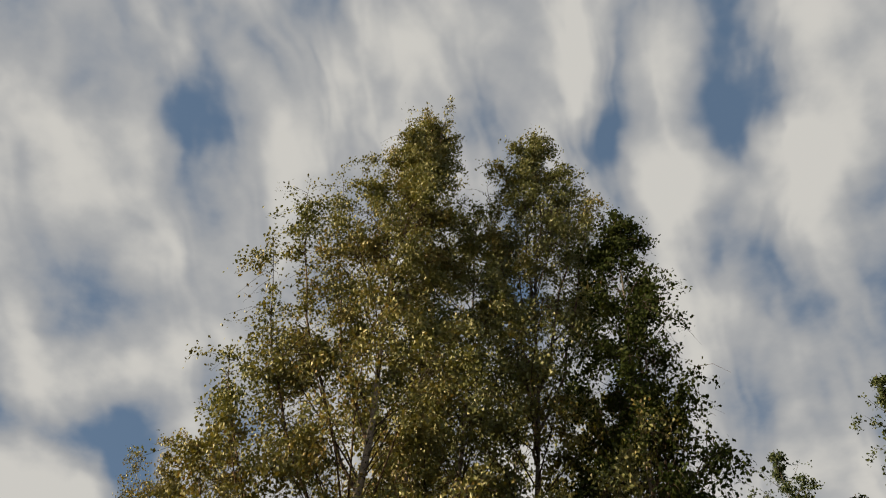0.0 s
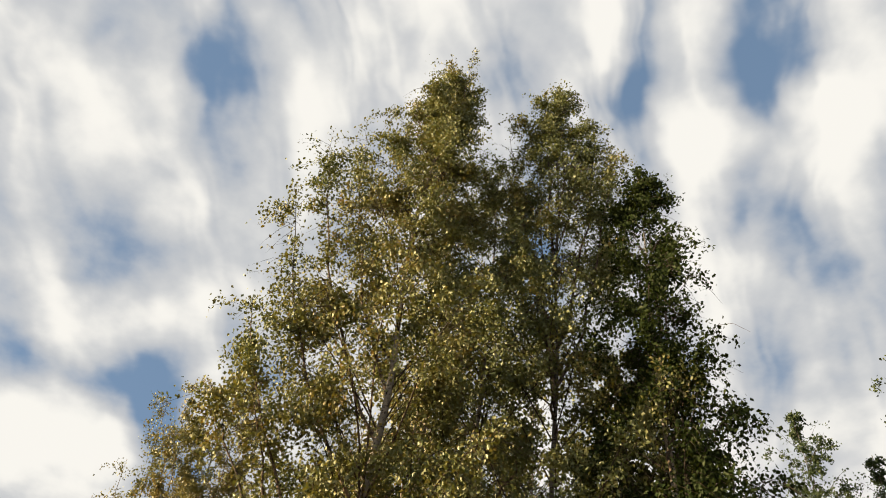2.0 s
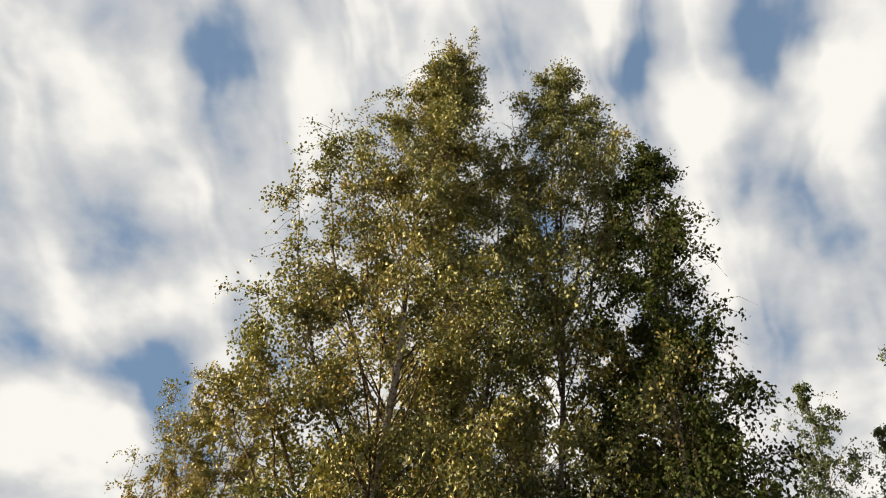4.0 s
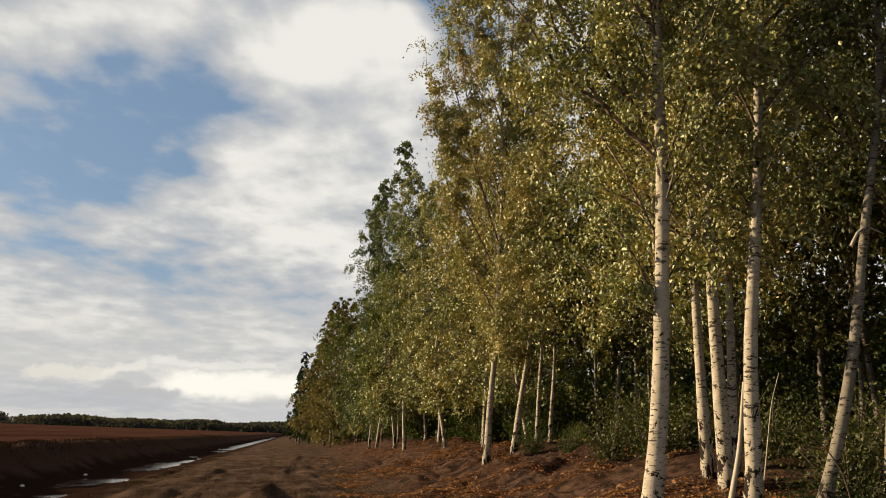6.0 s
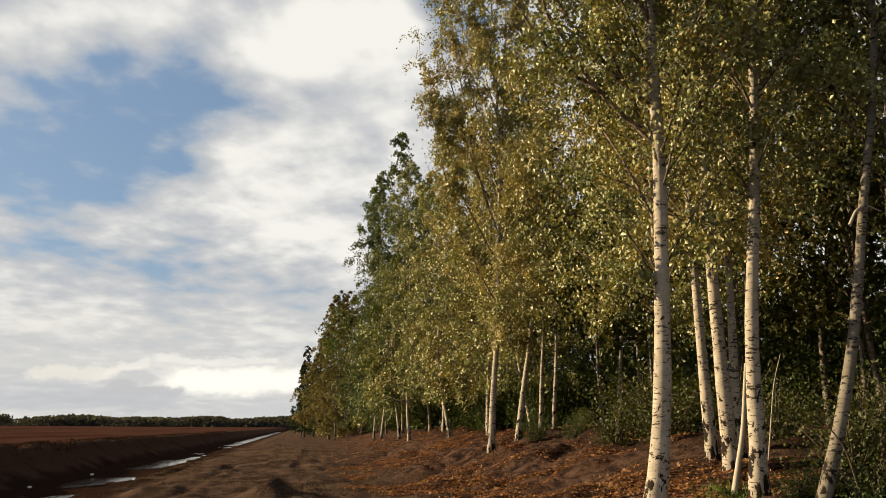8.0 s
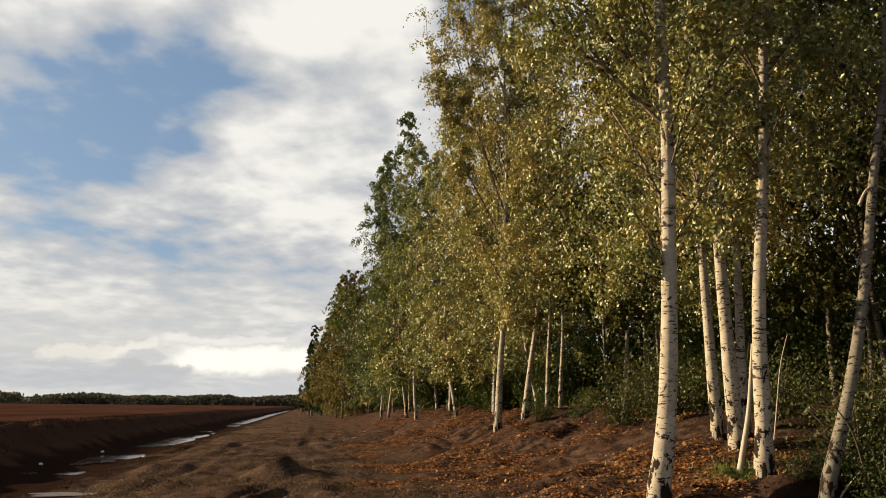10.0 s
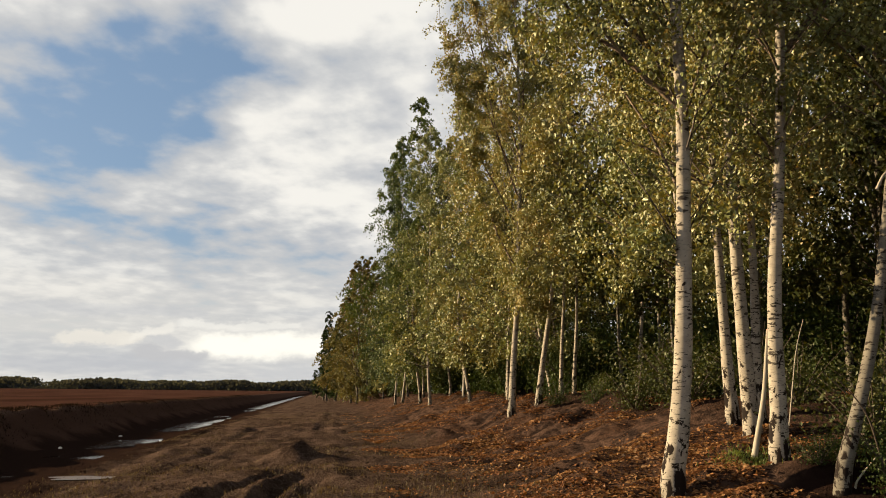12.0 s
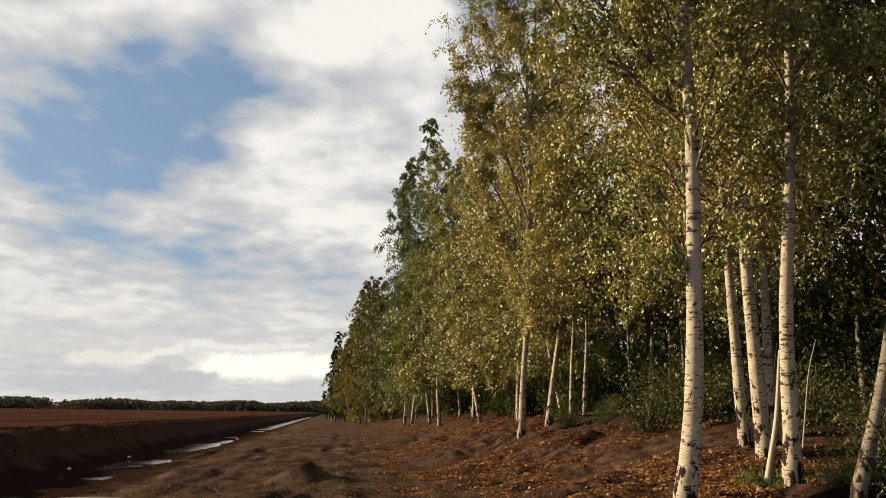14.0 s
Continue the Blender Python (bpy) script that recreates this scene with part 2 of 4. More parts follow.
def leaf_material(name, colors, glow=0.18, shine=0.025):
    """Leaves: each one its own tint between the colours, letting part of the light through."""
    mat, n = material(name)
    geo = n.add("ShaderNodeNewGeometry")
    ramp = n.add("ShaderNodeValToRGB")
    ramp.color_ramp.interpolation = "LINEAR"
    while len(ramp.color_ramp.elements) < len(colors):
        ramp.color_ramp.elements.new(0.5)
    for i, (at, c) in enumerate(colors):
        ramp.color_ramp.elements[i].position = at
        ramp.color_ramp.elements[i].color = (*c, 1)
    pos = n.add("ShaderNodeTexCoord").outputs["Object"]
    patch = n.noise(pos, 0.55, 2.0, 0.5)
    info = n.add("ShaderNodeObjectInfo")
    tint = n.math("ADD", n.math("MULTIPLY", geo.outputs["Random Per Island"], 0.42),
                  n.math("ADD", n.math("MULTIPLY", n.ramp(patch, 0.3, 0.7), 0.34), n.math("MULTIPLY", info.outputs["Random"], 0.24)))
    n.link(tint, ramp.inputs[0])
    diffuse = n.add("ShaderNodeBsdfDiffuse")
    n.link(ramp.outputs[0], diffuse.inputs[0])
    through_leaf = n.add("ShaderNodeBsdfTranslucent")
    n.link(n.mix(1.0, ramp.outputs[0], (1.5, 1.25, 0.55), "MULTIPLY"), through_leaf.inputs[0])
    gloss = n.add("ShaderNodeBsdfGlossy", Roughness=0.5)
    gloss.inputs[0].default_value = (0.8, 0.8, 0.66, 1)
    a = n.add("ShaderNodeMixShader", Fac=glow)
    n.link(diffuse.outputs[0], a.inputs[1])
    n.link(through_leaf.outputs[0], a.inputs[2])
    b = n.add("ShaderNodeMixShader", Fac=shine)
    n.link(a.outputs[0], b.inputs[1])
    n.link(gloss.outputs[0], b.inputs[2])
    output = n.add("ShaderNodeOutputMaterial")
    n.link(b.outputs[0], output.inputs[0])
    return mat


BARK = birch_bark("birch_bark", (0.325, 0.285, 0.232))
# the same bark at under half its tone, for trunks painted as shaded
BARK_SHADE = birch_bark("shaded_birch_bark", (0.150, 0.133, 0.108))
mat, n = material("twig_bark")
pos = n.add("ShaderNodeTexCoord").outputs["Object"]
finish(n, n.mix(n.noise(pos, 9.0, 4.0), (0.022, 0.016, 0.012), (0.075, 0.052, 0.036)), 0.75, n.noise(pos, 40.0), 0.4)
TWIG = mat
mat, n = material("limb_bark")
pos = n.add("ShaderNodeTexCoord").outputs["Object"]
finish(n, n.mix(n.ramp(n.noise(n.mapped(pos, (6, 6, 14)), 1.0, 4.0), 0.4, 0.65), (0.045, 0.030, 0.021), (0.19, 0.135, 0.085)), 0.75, n.noise(pos, 40.0), 0.4)
LIMB = mat
mat, n = material("pale_dead_wood")
pos = n.add("ShaderNodeTexCoord").outputs["Object"]
finish(n, n.mix(n.noise(n.mapped(pos, (20, 20, 3)), 1.0, 4.0), (0.2112, 0.1782, 0.132), (0.3828, 0.3432, 0.2772)), 0.7, n.noise(pos, 60.0), 0.4)
DEADWOOD = mat
LEAF = leaf_material("birch_leaf", [(0.0, (0.060, 0.085, 0.026)), (0.4, (0.130, 0.137, 0.038)), (0.7, (0.215, 0.183, 0.053)), (1.0, (0.262, 0.145, 0.042))], 0.22, 0.08)
LEAF_OLIVE = leaf_material("olive_leaf", [(0.0, (0.036, 0.060, 0.020)), (0.45, (0.110, 0.130, 0.036)), (0.75, (0.172, 0.163, 0.047)), (1.0, (0.240, 0.142, 0.042))], 0.22, 0.07)
LEAF_GREEN = leaf_material("green_leaf", [(0.0, (0.02411, 0.04686, 0.01043)), (0.5, (0.05166, 0.07364, 0.01391)), (1.0, (0.1032, 0.09711, 0.01855))], 0.22, 0.03)
# green leaf darkened: the wood's inner shade is painted into this colour
LEAF_SHADE = leaf_material("shaded_leaf", [(0.0, (0.01749, 0.0306, 0.009181)), (0.6, (0.030, 0.045, 0.0125)), (1.0, (0.055, 0.060, 0.016))], 0.25, 0.012)
# moss green toned down, part of the shade among the trees painted in
LEAF_MOSS_SHADE = leaf_material("moss_green_shade_leaf", [(0.0, (0.01548, 0.02801, 0.007156)), (0.5, (0.03516, 0.04274, 0.01034)), (1.0, (0.06328, 0.05526, 0.0143))], 0.3)
LEAF_AMBER = leaf_material("amber_leaf", [(0.0, (0.048, 0.058, 0.015)), (0.5, (0.088, 0.082, 0.021)), (1.0, (0.122, 0.082, 0.020))], 0.22, 0.035)
LEAF_BLUE = leaf_material("blue_green_leaf", [(0.0, (0.024, 0.044, 0.020)), (0.5, (0.046, 0.068, 0.026)), (1.0, (0.085, 0.098, 0.036))], 0.22, 0.03)
NEEDLE = leaf_material("pine_needle", [(0.0, (0.0101, 0.0202, 0.008976)), (1.0, (0.02805, 0.03927, 0.01403))], 0.2, 0.012)
# blue-grey of the distance: haze painted into the leaf colour
HAZY_WOOD = leaf_material("hazy_far_foliage", [(0.0, (0.032, 0.036, 0.041)), (1.0, (0.034, 0.038, 0.043))], 0.5, 0.0)
LITTER = leaf_material("fallen_leaf", [(0.0, (0.080, 0.036, 0.020)), (0.4, (0.175, 0.074, 0.030)), (0.75, (0.25, 0.138, 0.058)), (1.0, (0.40, 0.32, 0.24))], 0.1, 0.015)
GRASS = leaf_material("grass_blade", [(0.0, (0.05297, 0.09292, 0.01673)), (1.0, (0.1412, 0.158, 0.04181))], 0.35)

DRY = leaf_material("dry_grass", [(0.0, (0.04646, 0.03252, 0.01626)), (1.0, (0.1115, 0.08364, 0.04646))], 0.2, 0.015)
DRY_DARK = leaf_material("dark_dry_grass", [(0.0, (0.0105, 0.0070, 0.0050)), (1.0, (0.024, 0.0155, 0.0105))], 0.1, 0.0)

mat, n = material("peat_soil")
strip_node = n.add("ShaderNodeAttribute")
strip_node.attribute_name = "strip"
strip = strip_node.outputs["Fac"]
pos = n.add("ShaderNodeTexCoord").outputs["Object"]
wob = n.math("ADD", strip, n.math("MULTIPLY", n.math("SUBTRACT", n.noise(pos, 0.5, 5.0, 0.6), 0.5), 3.0))
grain = n.noise(pos, 9.0, 8.0, 0.7)
coarse = n.noise(pos, 0.7, 6.0, 0.62)
track = n.mix(n.ramp(coarse, 0.35, 0.65), (0.02696, 0.01622, 0.01248), (0.08721, 0.0556, 0.04124))
track = n.mix(n.math("MULTIPLY", n.ramp(grain, 0.45, 0.7), 0.5), track, (0.1346, 0.0966, 0.07673))
track = n.mix(n.math("MULTIPLY", n.ramp(n.noise(n.mapped(pos, (1.1, 0.35, 1)), 1.0, 5.0, 0.65, 0.4), 0.48, 0.62), 0.7), track, (0.02333, 0.01482, 0.01087))
speck = n.noise(pos, 26.0, 4.0, 0.7)
track = n.mix(n.math("MULTIPLY", n.ramp(speck, 0.52, 0.66), 0.55), track, (0.165, 0.122, 0.086))
track = n.mix(n.math("MULTIPLY", n.math("SUBTRACT", 1.0, n.ramp(speck, 0.36, 0.47)), 0.7), track, (0.020, 0.0135, 0.010))
wet_and_shade = n.mix(grain, (0.0135, 0.0078, 0.0062), (0.027, 0.0160, 0.0122))
face = n.mix(grain, (0.030, 0.0172, 0.0130), (0.074, 0.042, 0.030))
field = n.mix(n.ramp(n.noise(n.mapped(pos, (0.25, 0.04, 1)), 1.0, 5.0, 0.6), 0.35, 0.65), (0.038, 0.0180, 0.0130), (0.068, 0.0335, 0.0240))
field = n.mix(n.math("MULTIPLY", grain, 0.6), field, (0.024, 0.0110, 0.0080))
humus = n.mix(n.ramp(n.noise(pos, 2.6, 6.0, 0.7), 0.40, 0.62), (0.02313, 0.01569, 0.01302), (0.09912, 0.05947, 0.04278))
litter = n.mix(n.ramp(n.noise(pos, 22.0, 6.0, 0.7), 0.42, 0.62), (0.02227, 0.01545, 0.01314), (0.1203, 0.05519, 0.02626))
color = n.mix(n.ramp(strip, -11.7, -11.2), field, track)
color = n.mix(n.math("MULTIPLY", n.ramp(strip, -11.5, -11.0), n.math("SUBTRACT", 1.0, n.ramp(wob, -6.0, -4.4))), color, n.mix(n.ramp(wob, -10.4, -9.4), face, wet_and_shade))
patchy = n.ramp(n.noise(pos, 0.55, 4.0, 0.6), 0.46, 0.60)
color = n.mix(n.ramp(wob, 1.8, 4.0), color, humus)
color = n.mix(n.math("MULTIPLY", n.math("MULTIPLY", n.ramp(wob, 2.0, 4.2), patchy), 0.5), color, litter)
# the darker floor under the trees, their shade painted into the soil
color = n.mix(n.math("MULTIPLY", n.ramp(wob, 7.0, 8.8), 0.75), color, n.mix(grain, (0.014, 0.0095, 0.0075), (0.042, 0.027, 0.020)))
# shadow at the foot of the bank, painted as a dark patch of soil
shade_dist = n.vector("DISTANCE")
n.link(n.mapped(pos, (1, 1, 0)), shade_dist.inputs[0])
shade_dist.inputs[1].default_value = (6.75, 8.7, 0)
shade_edge = n.math("ADD", shade_dist.outputs["Value"], n.math("MULTIPLY", n.noise(pos, 1.6, 4.0, 0.6), 1.2))
color = n.mix(n.math("SUBTRACT", 1.0, n.ramp(shade_edge, 1.7, 2.5)), color, wet_and_shade)
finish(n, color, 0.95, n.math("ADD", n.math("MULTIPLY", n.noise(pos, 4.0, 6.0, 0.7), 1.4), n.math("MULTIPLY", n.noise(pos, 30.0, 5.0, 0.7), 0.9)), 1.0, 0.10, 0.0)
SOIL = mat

mat, n = material("ditch_water")
pos = n.add("ShaderNodeTexCoord").outputs["Object"]
finish(n, (0.014, 0.012, 0.010), 0.07, n.noise(pos, 7.0, 3.0), 0.05, 0.02, 0.09)
WATER = mat
mat, n = material("muddy_water")
pos = n.add("ShaderNodeTexCoord").outputs["Object"]
finish(n, n.mix(n.noise(pos, 3.0, 4.0), (0.06, 0.042, 0.028), (0.11, 0.077, 0.052)), 0.40, n.noise(pos, 9.0, 3.0), 0.2, 0.02, 0.12)
MUDDY = mat
mat, n = material("pale_stone")
pos = n.add("ShaderNodeTexCoord").outputs["Object"]
finish(n, n.mix(n.noise(pos, 14.0, 5.0), (0.32, 0.31, 0.29), (0.62, 0.60, 0.56)), 0.8, n.noise(pos, 30.0), 0.5)
STONE = mat

# ---------------------------------------------------------------- building helpers


def part(name, mesh, mat, parent=None, label="", kind=""):
    ob = new(name, mesh)
    mesh.materials.clear()
    mesh.materials.append(mat)
    ob.parent = parent
    return tagged(ob, label, kind=kind)


def mesh_from(name, verts, faces, smooth=True):
    """A mesh from an array of corners and an array of equal-sided faces."""
    verts, faces = np.asarray(verts, np.float32), np.asarray(faces, np.int32)
    mesh = bpy.data.meshes.new(name)
    sides = faces.shape[1]
    mesh.vertices.add(len(verts))
    mesh.vertices.foreach_set("co", verts.ravel())
    mesh.loops.add(faces.size)
    mesh.loops.foreach_set("vertex_index", faces.ravel())
    mesh.polygons.add(len(faces))
    mesh.polygons.foreach_set("loop_start", np.arange(0, faces.size, sides, dtype=np.int32))
    mesh.polygons.foreach_set("use_smooth", np.full(len(faces), smooth))
    mesh.update(calc_edges=True)
    return mesh


def tubes(paths, sides):
    """Corners and faces of closed, tapered tubes along (points, radii) paths."""
    verts, faces, base = [], [], 0
    turn = np.arange(sides) * 2 * np.pi / sides
    for points, radii in paths:
        points = np.asarray(points, float)
        way = np.gradient(points, axis=0)
        way /= np.linalg.norm(way, axis=1, keepdims=True) + 1e-9
        side = np.cross(way, np.array([0.31, 0.95, 0.05]))
        side /= np.linalg.norm(side, axis=1, keepdims=True) + 1e-9
        other = np.cross(way, side)
        ring = points[:, None] + np.asarray(radii)[:, None, None] * (np.cos(turn)[None, :, None] * side[:, None] + np.sin(turn)[None, :, None] * other[:, None])
        verts.append(ring.reshape(-1, 3))
        i, j = np.meshgrid(np.arange(len(points) - 1), np.arange(sides), indexing="ij")
        k = (j + 1) % sides
        faces.append(base + np.stack([i * sides + j, i * sides + k, (i + 1) * sides + k, (i + 1) * sides + j], -1).reshape(-1, 4))
        base += ring.shape[0] * sides
    return np.concatenate(verts), np.concatenate(faces)


def leaves_mesh(name, centres, length, gen, droop=0.6, width=0.72):
    """One folded rhombus for each leaf."""
    count = len(centres)
    size = length * gen.uniform(0.65, 1.25, (count, 1))
    a = gen.normal(size=(count, 3)) * 0.6
    a[:, 2] -= droop
    a /= np.linalg.norm(a, axis=1, keepdims=True)
    b = np.cross(a, gen.normal(size=(count, 3)))
    b /= np.linalg.norm(b, axis=1, keepdims=True) + 1e-9
    up = np.cross(a, b) * size * 0.10
    b = b * size * width * 0.5
    verts = np.stack([centres - a * size * 0.5, centres + b - a * size * 0.08 + up, centres + a * size * 0.5, centres - b - a * size * 0.08 + up], 1)
    return mesh_from(name, verts.reshape(-1, 3), np.arange(count * 4).reshape(-1, 4), smooth=False)


def smooth_noise(x, y, cell, seed):
    """Value noise between -1 and 1 on a plane."""
    gen = np.random.default_rng(seed)
    table = gen.uniform(-1, 1, (256, 256))
    u, v = np.asarray(x) / cell, np.asarray(y) / cell
    i, j = np.floor(u).astype(int), np.floor(v).astype(int)
    fu, fv = u - i, v - j
    fu, fv = fu * fu * (3 - 2 * fu), fv * fv * (3 - 2 * fv)
    t = lambda p, q: table[p % 256, q % 256]
    return (t(i, j) * (1 - fu) + t(i + 1, j) * fu) * (1 - fv) + (t(i, j + 1) * (1 - fu) + t(i + 1, j + 1) * fu) * fv


# ---------------------------------------------------------------- ground
PROFILE_X = (-4000, -11.6, -11.1, -10.4, -9.5, -8.5, -7.0, -6.1, -4.0, 0.0, 2.5, 4.65, 6.3, 7.5, 8.7, 10.5, 4000)
PROFILE_Z = (0.76, 0.76, 0.68, 0.02, -0.42, -0.58, -0.58, -0.42, -0.18, 0.0, 0.02, 0.33, 0.80, 1.05, 1.38, 1.5, 1.5)
WATER_Z = -0.572


def wood_edge(y):
    """How far the wood's edge closes in on the track in the distance."""
    return -3.2 * (np.clip(np.asarray(y, float) - 70, 0, 160) / 110) ** 1.3


def ground_z(x, y):
    x, y = np.asarray(x, float), np.asarray(y, float)
    u = x
    z = np.interp(u, PROFILE_X, PROFILE_Z)
    on_track = np.clip((u + 6.6) / 1.2, 0, 1) * np.clip((3.5 - u) / 2.0, 0, 1)
    on_bank = np.clip((u - 2.0) / 2.0, 0, 1) * np.clip((14 - u) / 3, 0, 1)
    near = np.clip((120 - np.abs(y)) / 80, 0, 1)
    warp = 0.7 * smooth_noise(0 * x, y, 9.0, 3) + 0.25 * smooth_noise(0 * x, y, 2.7, 4)
    ruts = 0
    for centre, slope, width, deep, end in ((-5.0, 0.0, 0.35, 0.06, 90), (-3.6, 0.03, 0.25, 0.07, 40), (-0.95, 0.06, 0.17, 0.36, 17), (-2.3, 0.20, 0.17, 0.26, 18), (-0.4, 0.02, 0.25, 0.07, 60), (1.5, 0.01, 0.28, 0.035, 60)):
        d = (u - centre - slope * (np.clip(y, 5, 60) - 10) - 0.3 * warp) / width
        ruts = ruts + deep * np.clip((end - y) / 3, 0, 1) * np.clip((y - 5) / 3, 0.15, 1) * (0.6 * np.exp(-((np.abs(d) - 1.7) / 0.7) ** 2) - np.exp(-d * d))
    cut = 0.5 + 0.5 * smooth_noise(x, y, 4.0, 5)
    z = z + on_track * near * (ruts * (0.4 + 0.6 * cut) + 0.055 * smooth_noise(x, y, 1.5, 18) + 0.05 * smooth_noise(x, y, 0.7, 6) + 0.045 * smooth_noise(x, y, 0.33, 7))
    z = z + on_bank * near * (0.20 * smooth_noise(x, y, 2.6, 8) + 0.17 * smooth_noise(x, y, 0.9, 9) + 0.07 * smooth_noise(x, y, 0.33, 10) + 0.03 * smooth_noise(x, y, 0.2, 19))
    ditch = np.exp(-((u + 8.4) / 1.8) ** 2)
    z = z + ditch * near * (0.10 * smooth_noise(x, y * 0.5, 1.6, 11) + 0.09 * smooth_noise(x * 0.4, y, 7.0, 15) + 0.04 * smooth_noise(x, y, 0.5, 12))
    z = z + (0.098 - 0.03 * np.exp(-((y - 20) / 4.0) ** 2)) * np.exp(-((u + 7.8) / 1.2) ** 2) * np.clip((46 - y) / 6, 0, 1) * (1 - 1.1 * np.exp(-((y - 27.5) / 1.6) ** 2) - 1.05 * np.exp(-((y - 36.0) / 2.0) ** 2))
    brink = np.exp(-((u + 11.2) / 0.8) ** 2)
    z = z + brink * near * (0.14 * smooth_noise(x, y, 1.1, 16) + 0.10 * smooth_noise(x, y, 0.5, 17))
    z = z + 0.05 * near * smooth_noise(x, y * 0.3, 1.4, 13) * (u < -11.2)
    # hollows added at the foot of the bank, sunk to gather shade
    z = z - 0.45 * np.exp(-(((x - 5.75) / 0.6) ** 2 + ((y - 9.7) / 0.5) ** 2) ** 1.4) - 0.4 * np.exp(-(((x - 6.05) / 1.0) ** 2 + ((y - 8.0) / 0.95) ** 2)) - 0.35 * np.exp(-(((x - 7.2) / 1.0) ** 2 + ((y - 9.0) / 1.2) ** 2) ** 1.5)
    # a mound on the crest of the bank
    z = z + 0.32 * np.exp(-(((x - 9.4) / 1.5) ** 2 + ((y - 23.2) / 1.3) ** 2))
    # a shallow basin that holds a puddle
    basin = np.exp(-((((x + 4.9) / 0.95) ** 2 + ((y - 18.2) / 1.1) ** 2) ** 2))
    z = z * (1 - basin) - 0.285 * basin
    # a thrown-up clod beside the deepest rut
    z = z + 0.42 * np.exp(-(((x + 0.6) / 0.5) ** 2 + ((y - 19.3) / 0.6) ** 2)) * (1 + 0.5 * smooth_noise(x, y, 0.4, 14))
    return z


def make_ground():
    xs = np.concatenate([-np.geomspace(3500, 20, 26), np.linspace(-19, -12.6, 24), np.linspace(-12.5, 11, 190), np.linspace(11.3, 24, 36), np.geomspace(26, 3500, 24)])
    ys = np.concatenate([-np.geomspace(900, 8, 14), np.linspace(-6, 5.5, 24), np.linspace(5.7, 40, 200), np.geomspace(40.4, 320, 110), np.geomspace(340, 4000, 16)])
    gx, gy = np.meshgrid(xs, ys)
    gz = ground_z(gx, gy)
    cols, rows = len(xs), len(ys)
    i, j = np.meshgrid(np.arange(rows - 1), np.arange(cols - 1), indexing="ij")
    a = i * cols + j
    faces = np.stack([a, a + 1, a + cols + 1, a + cols], -1).reshape(-1, 4)
    mesh = mesh_from("ground", np.stack([gx, gy, gz], -1).reshape(-1, 3), faces)
    strip = mesh.attributes.new("strip", "FLOAT", "POINT")
    strip.data.foreach_set("value", gx.astype(np.float32).ravel())
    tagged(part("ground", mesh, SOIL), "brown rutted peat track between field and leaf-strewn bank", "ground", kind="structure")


def make_water():
    ys = np.concatenate([np.linspace(-40, 60, 40), np.geomspace(62, 320, 40)])
    left, right = 0 * ys - 9.4, 0 * ys - 5.6
    verts = np.stack([np.stack([left, ys, 0 * ys + WATER_Z], -1), np.stack([right, ys, 0 * ys + WATER_Z], -1)], 1).reshape(-1, 3)
    k = np.arange(len(ys) - 1) * 2
    mesh = mesh_from("water", verts, np.stack([k, k + 1, k + 3, k + 2], -1))
    tagged(part("water", mesh, WATER), "still shallow water in a peat drainage ditch", "water", kind="structure")


def make_puddle():
    turn = np.linspace(0, 2 * np.pi, 40, endpoint=False)
    r = 0.74 + 0.16 * np.sin(3 * turn + 1) + 0.10 * np.sin(5 * turn)
    rim = np.stack([-4.9 + r * np.cos(turn), 18.2 + 0.5 * r * np.sin(turn), 0 * turn - 0.262], -1)
    verts = np.concatenate([rim, [[-4.9, 18.2, -0.262]]])
    k = np.arange(40)
    mesh = mesh_from("puddle", verts, np.stack([k, (k + 1) % 40, 0 * k + 40], -1))
    tagged(part("puddle", mesh, MUDDY), "shallow rain puddle on the peat track", "puddle", kind="structure")


make_ground()
make_water()
make_puddle()

# ---------------------------------------------------------------- trees


def trunk_path(knots, radius, gen, step=0.35):
    """Points and radii of a trunk through (height, x, y) knots, with small bends."""
    k = np.array(knots, float)
    z = np.arange(0, k[-1, 0] + 1e-6, step)
    x, y = np.interp(z, k[:, 0], k[:, 1]), np.interp(z, k[:, 0], k[:, 2])
    soft = np.array([0.25, 0.5, 0.25])
    for _ in range(14):
        x[1:-1], y[1:-1] = np.convolve(x, soft, "valid"), np.convolve(y, soft, "valid")
    wave = 0.02 * (z > 0.5)
    x, y = x + wave * np.sin(z * 1.3 + gen.uniform(0, 6)), y + wave * np.sin(z * 1.1 + gen.uniform(0, 6))
    top = z[-1]
    r = 1.02 * radius * (1 - z / top) ** 1.3 + 0.010
    r = r * (1 + 0.30 * np.exp(-z / 0.25) + 0.26 * np.exp(-z / 1.3)) * (1 + 0.03 * np.sin(z * 5.1 + gen.uniform(0, 6)))
    z = z.copy()
    z[0] = -0.35
    return np.stack([x, y, z], -1), r


def crown_radius(h, shape, low=0.5):
    if shape == "cone":
        return (1 - h) ** 0.9 * min(1.0, 0.45 + 3 * h) + 0.08
    if shape == "spire":
        return (1 - h) ** 0.72 * min(1.0, low + 3.0 * h) + 0.05
    return (1 - h) ** 0.55 * min(1.0, low + 3.0 * h) + 0.06


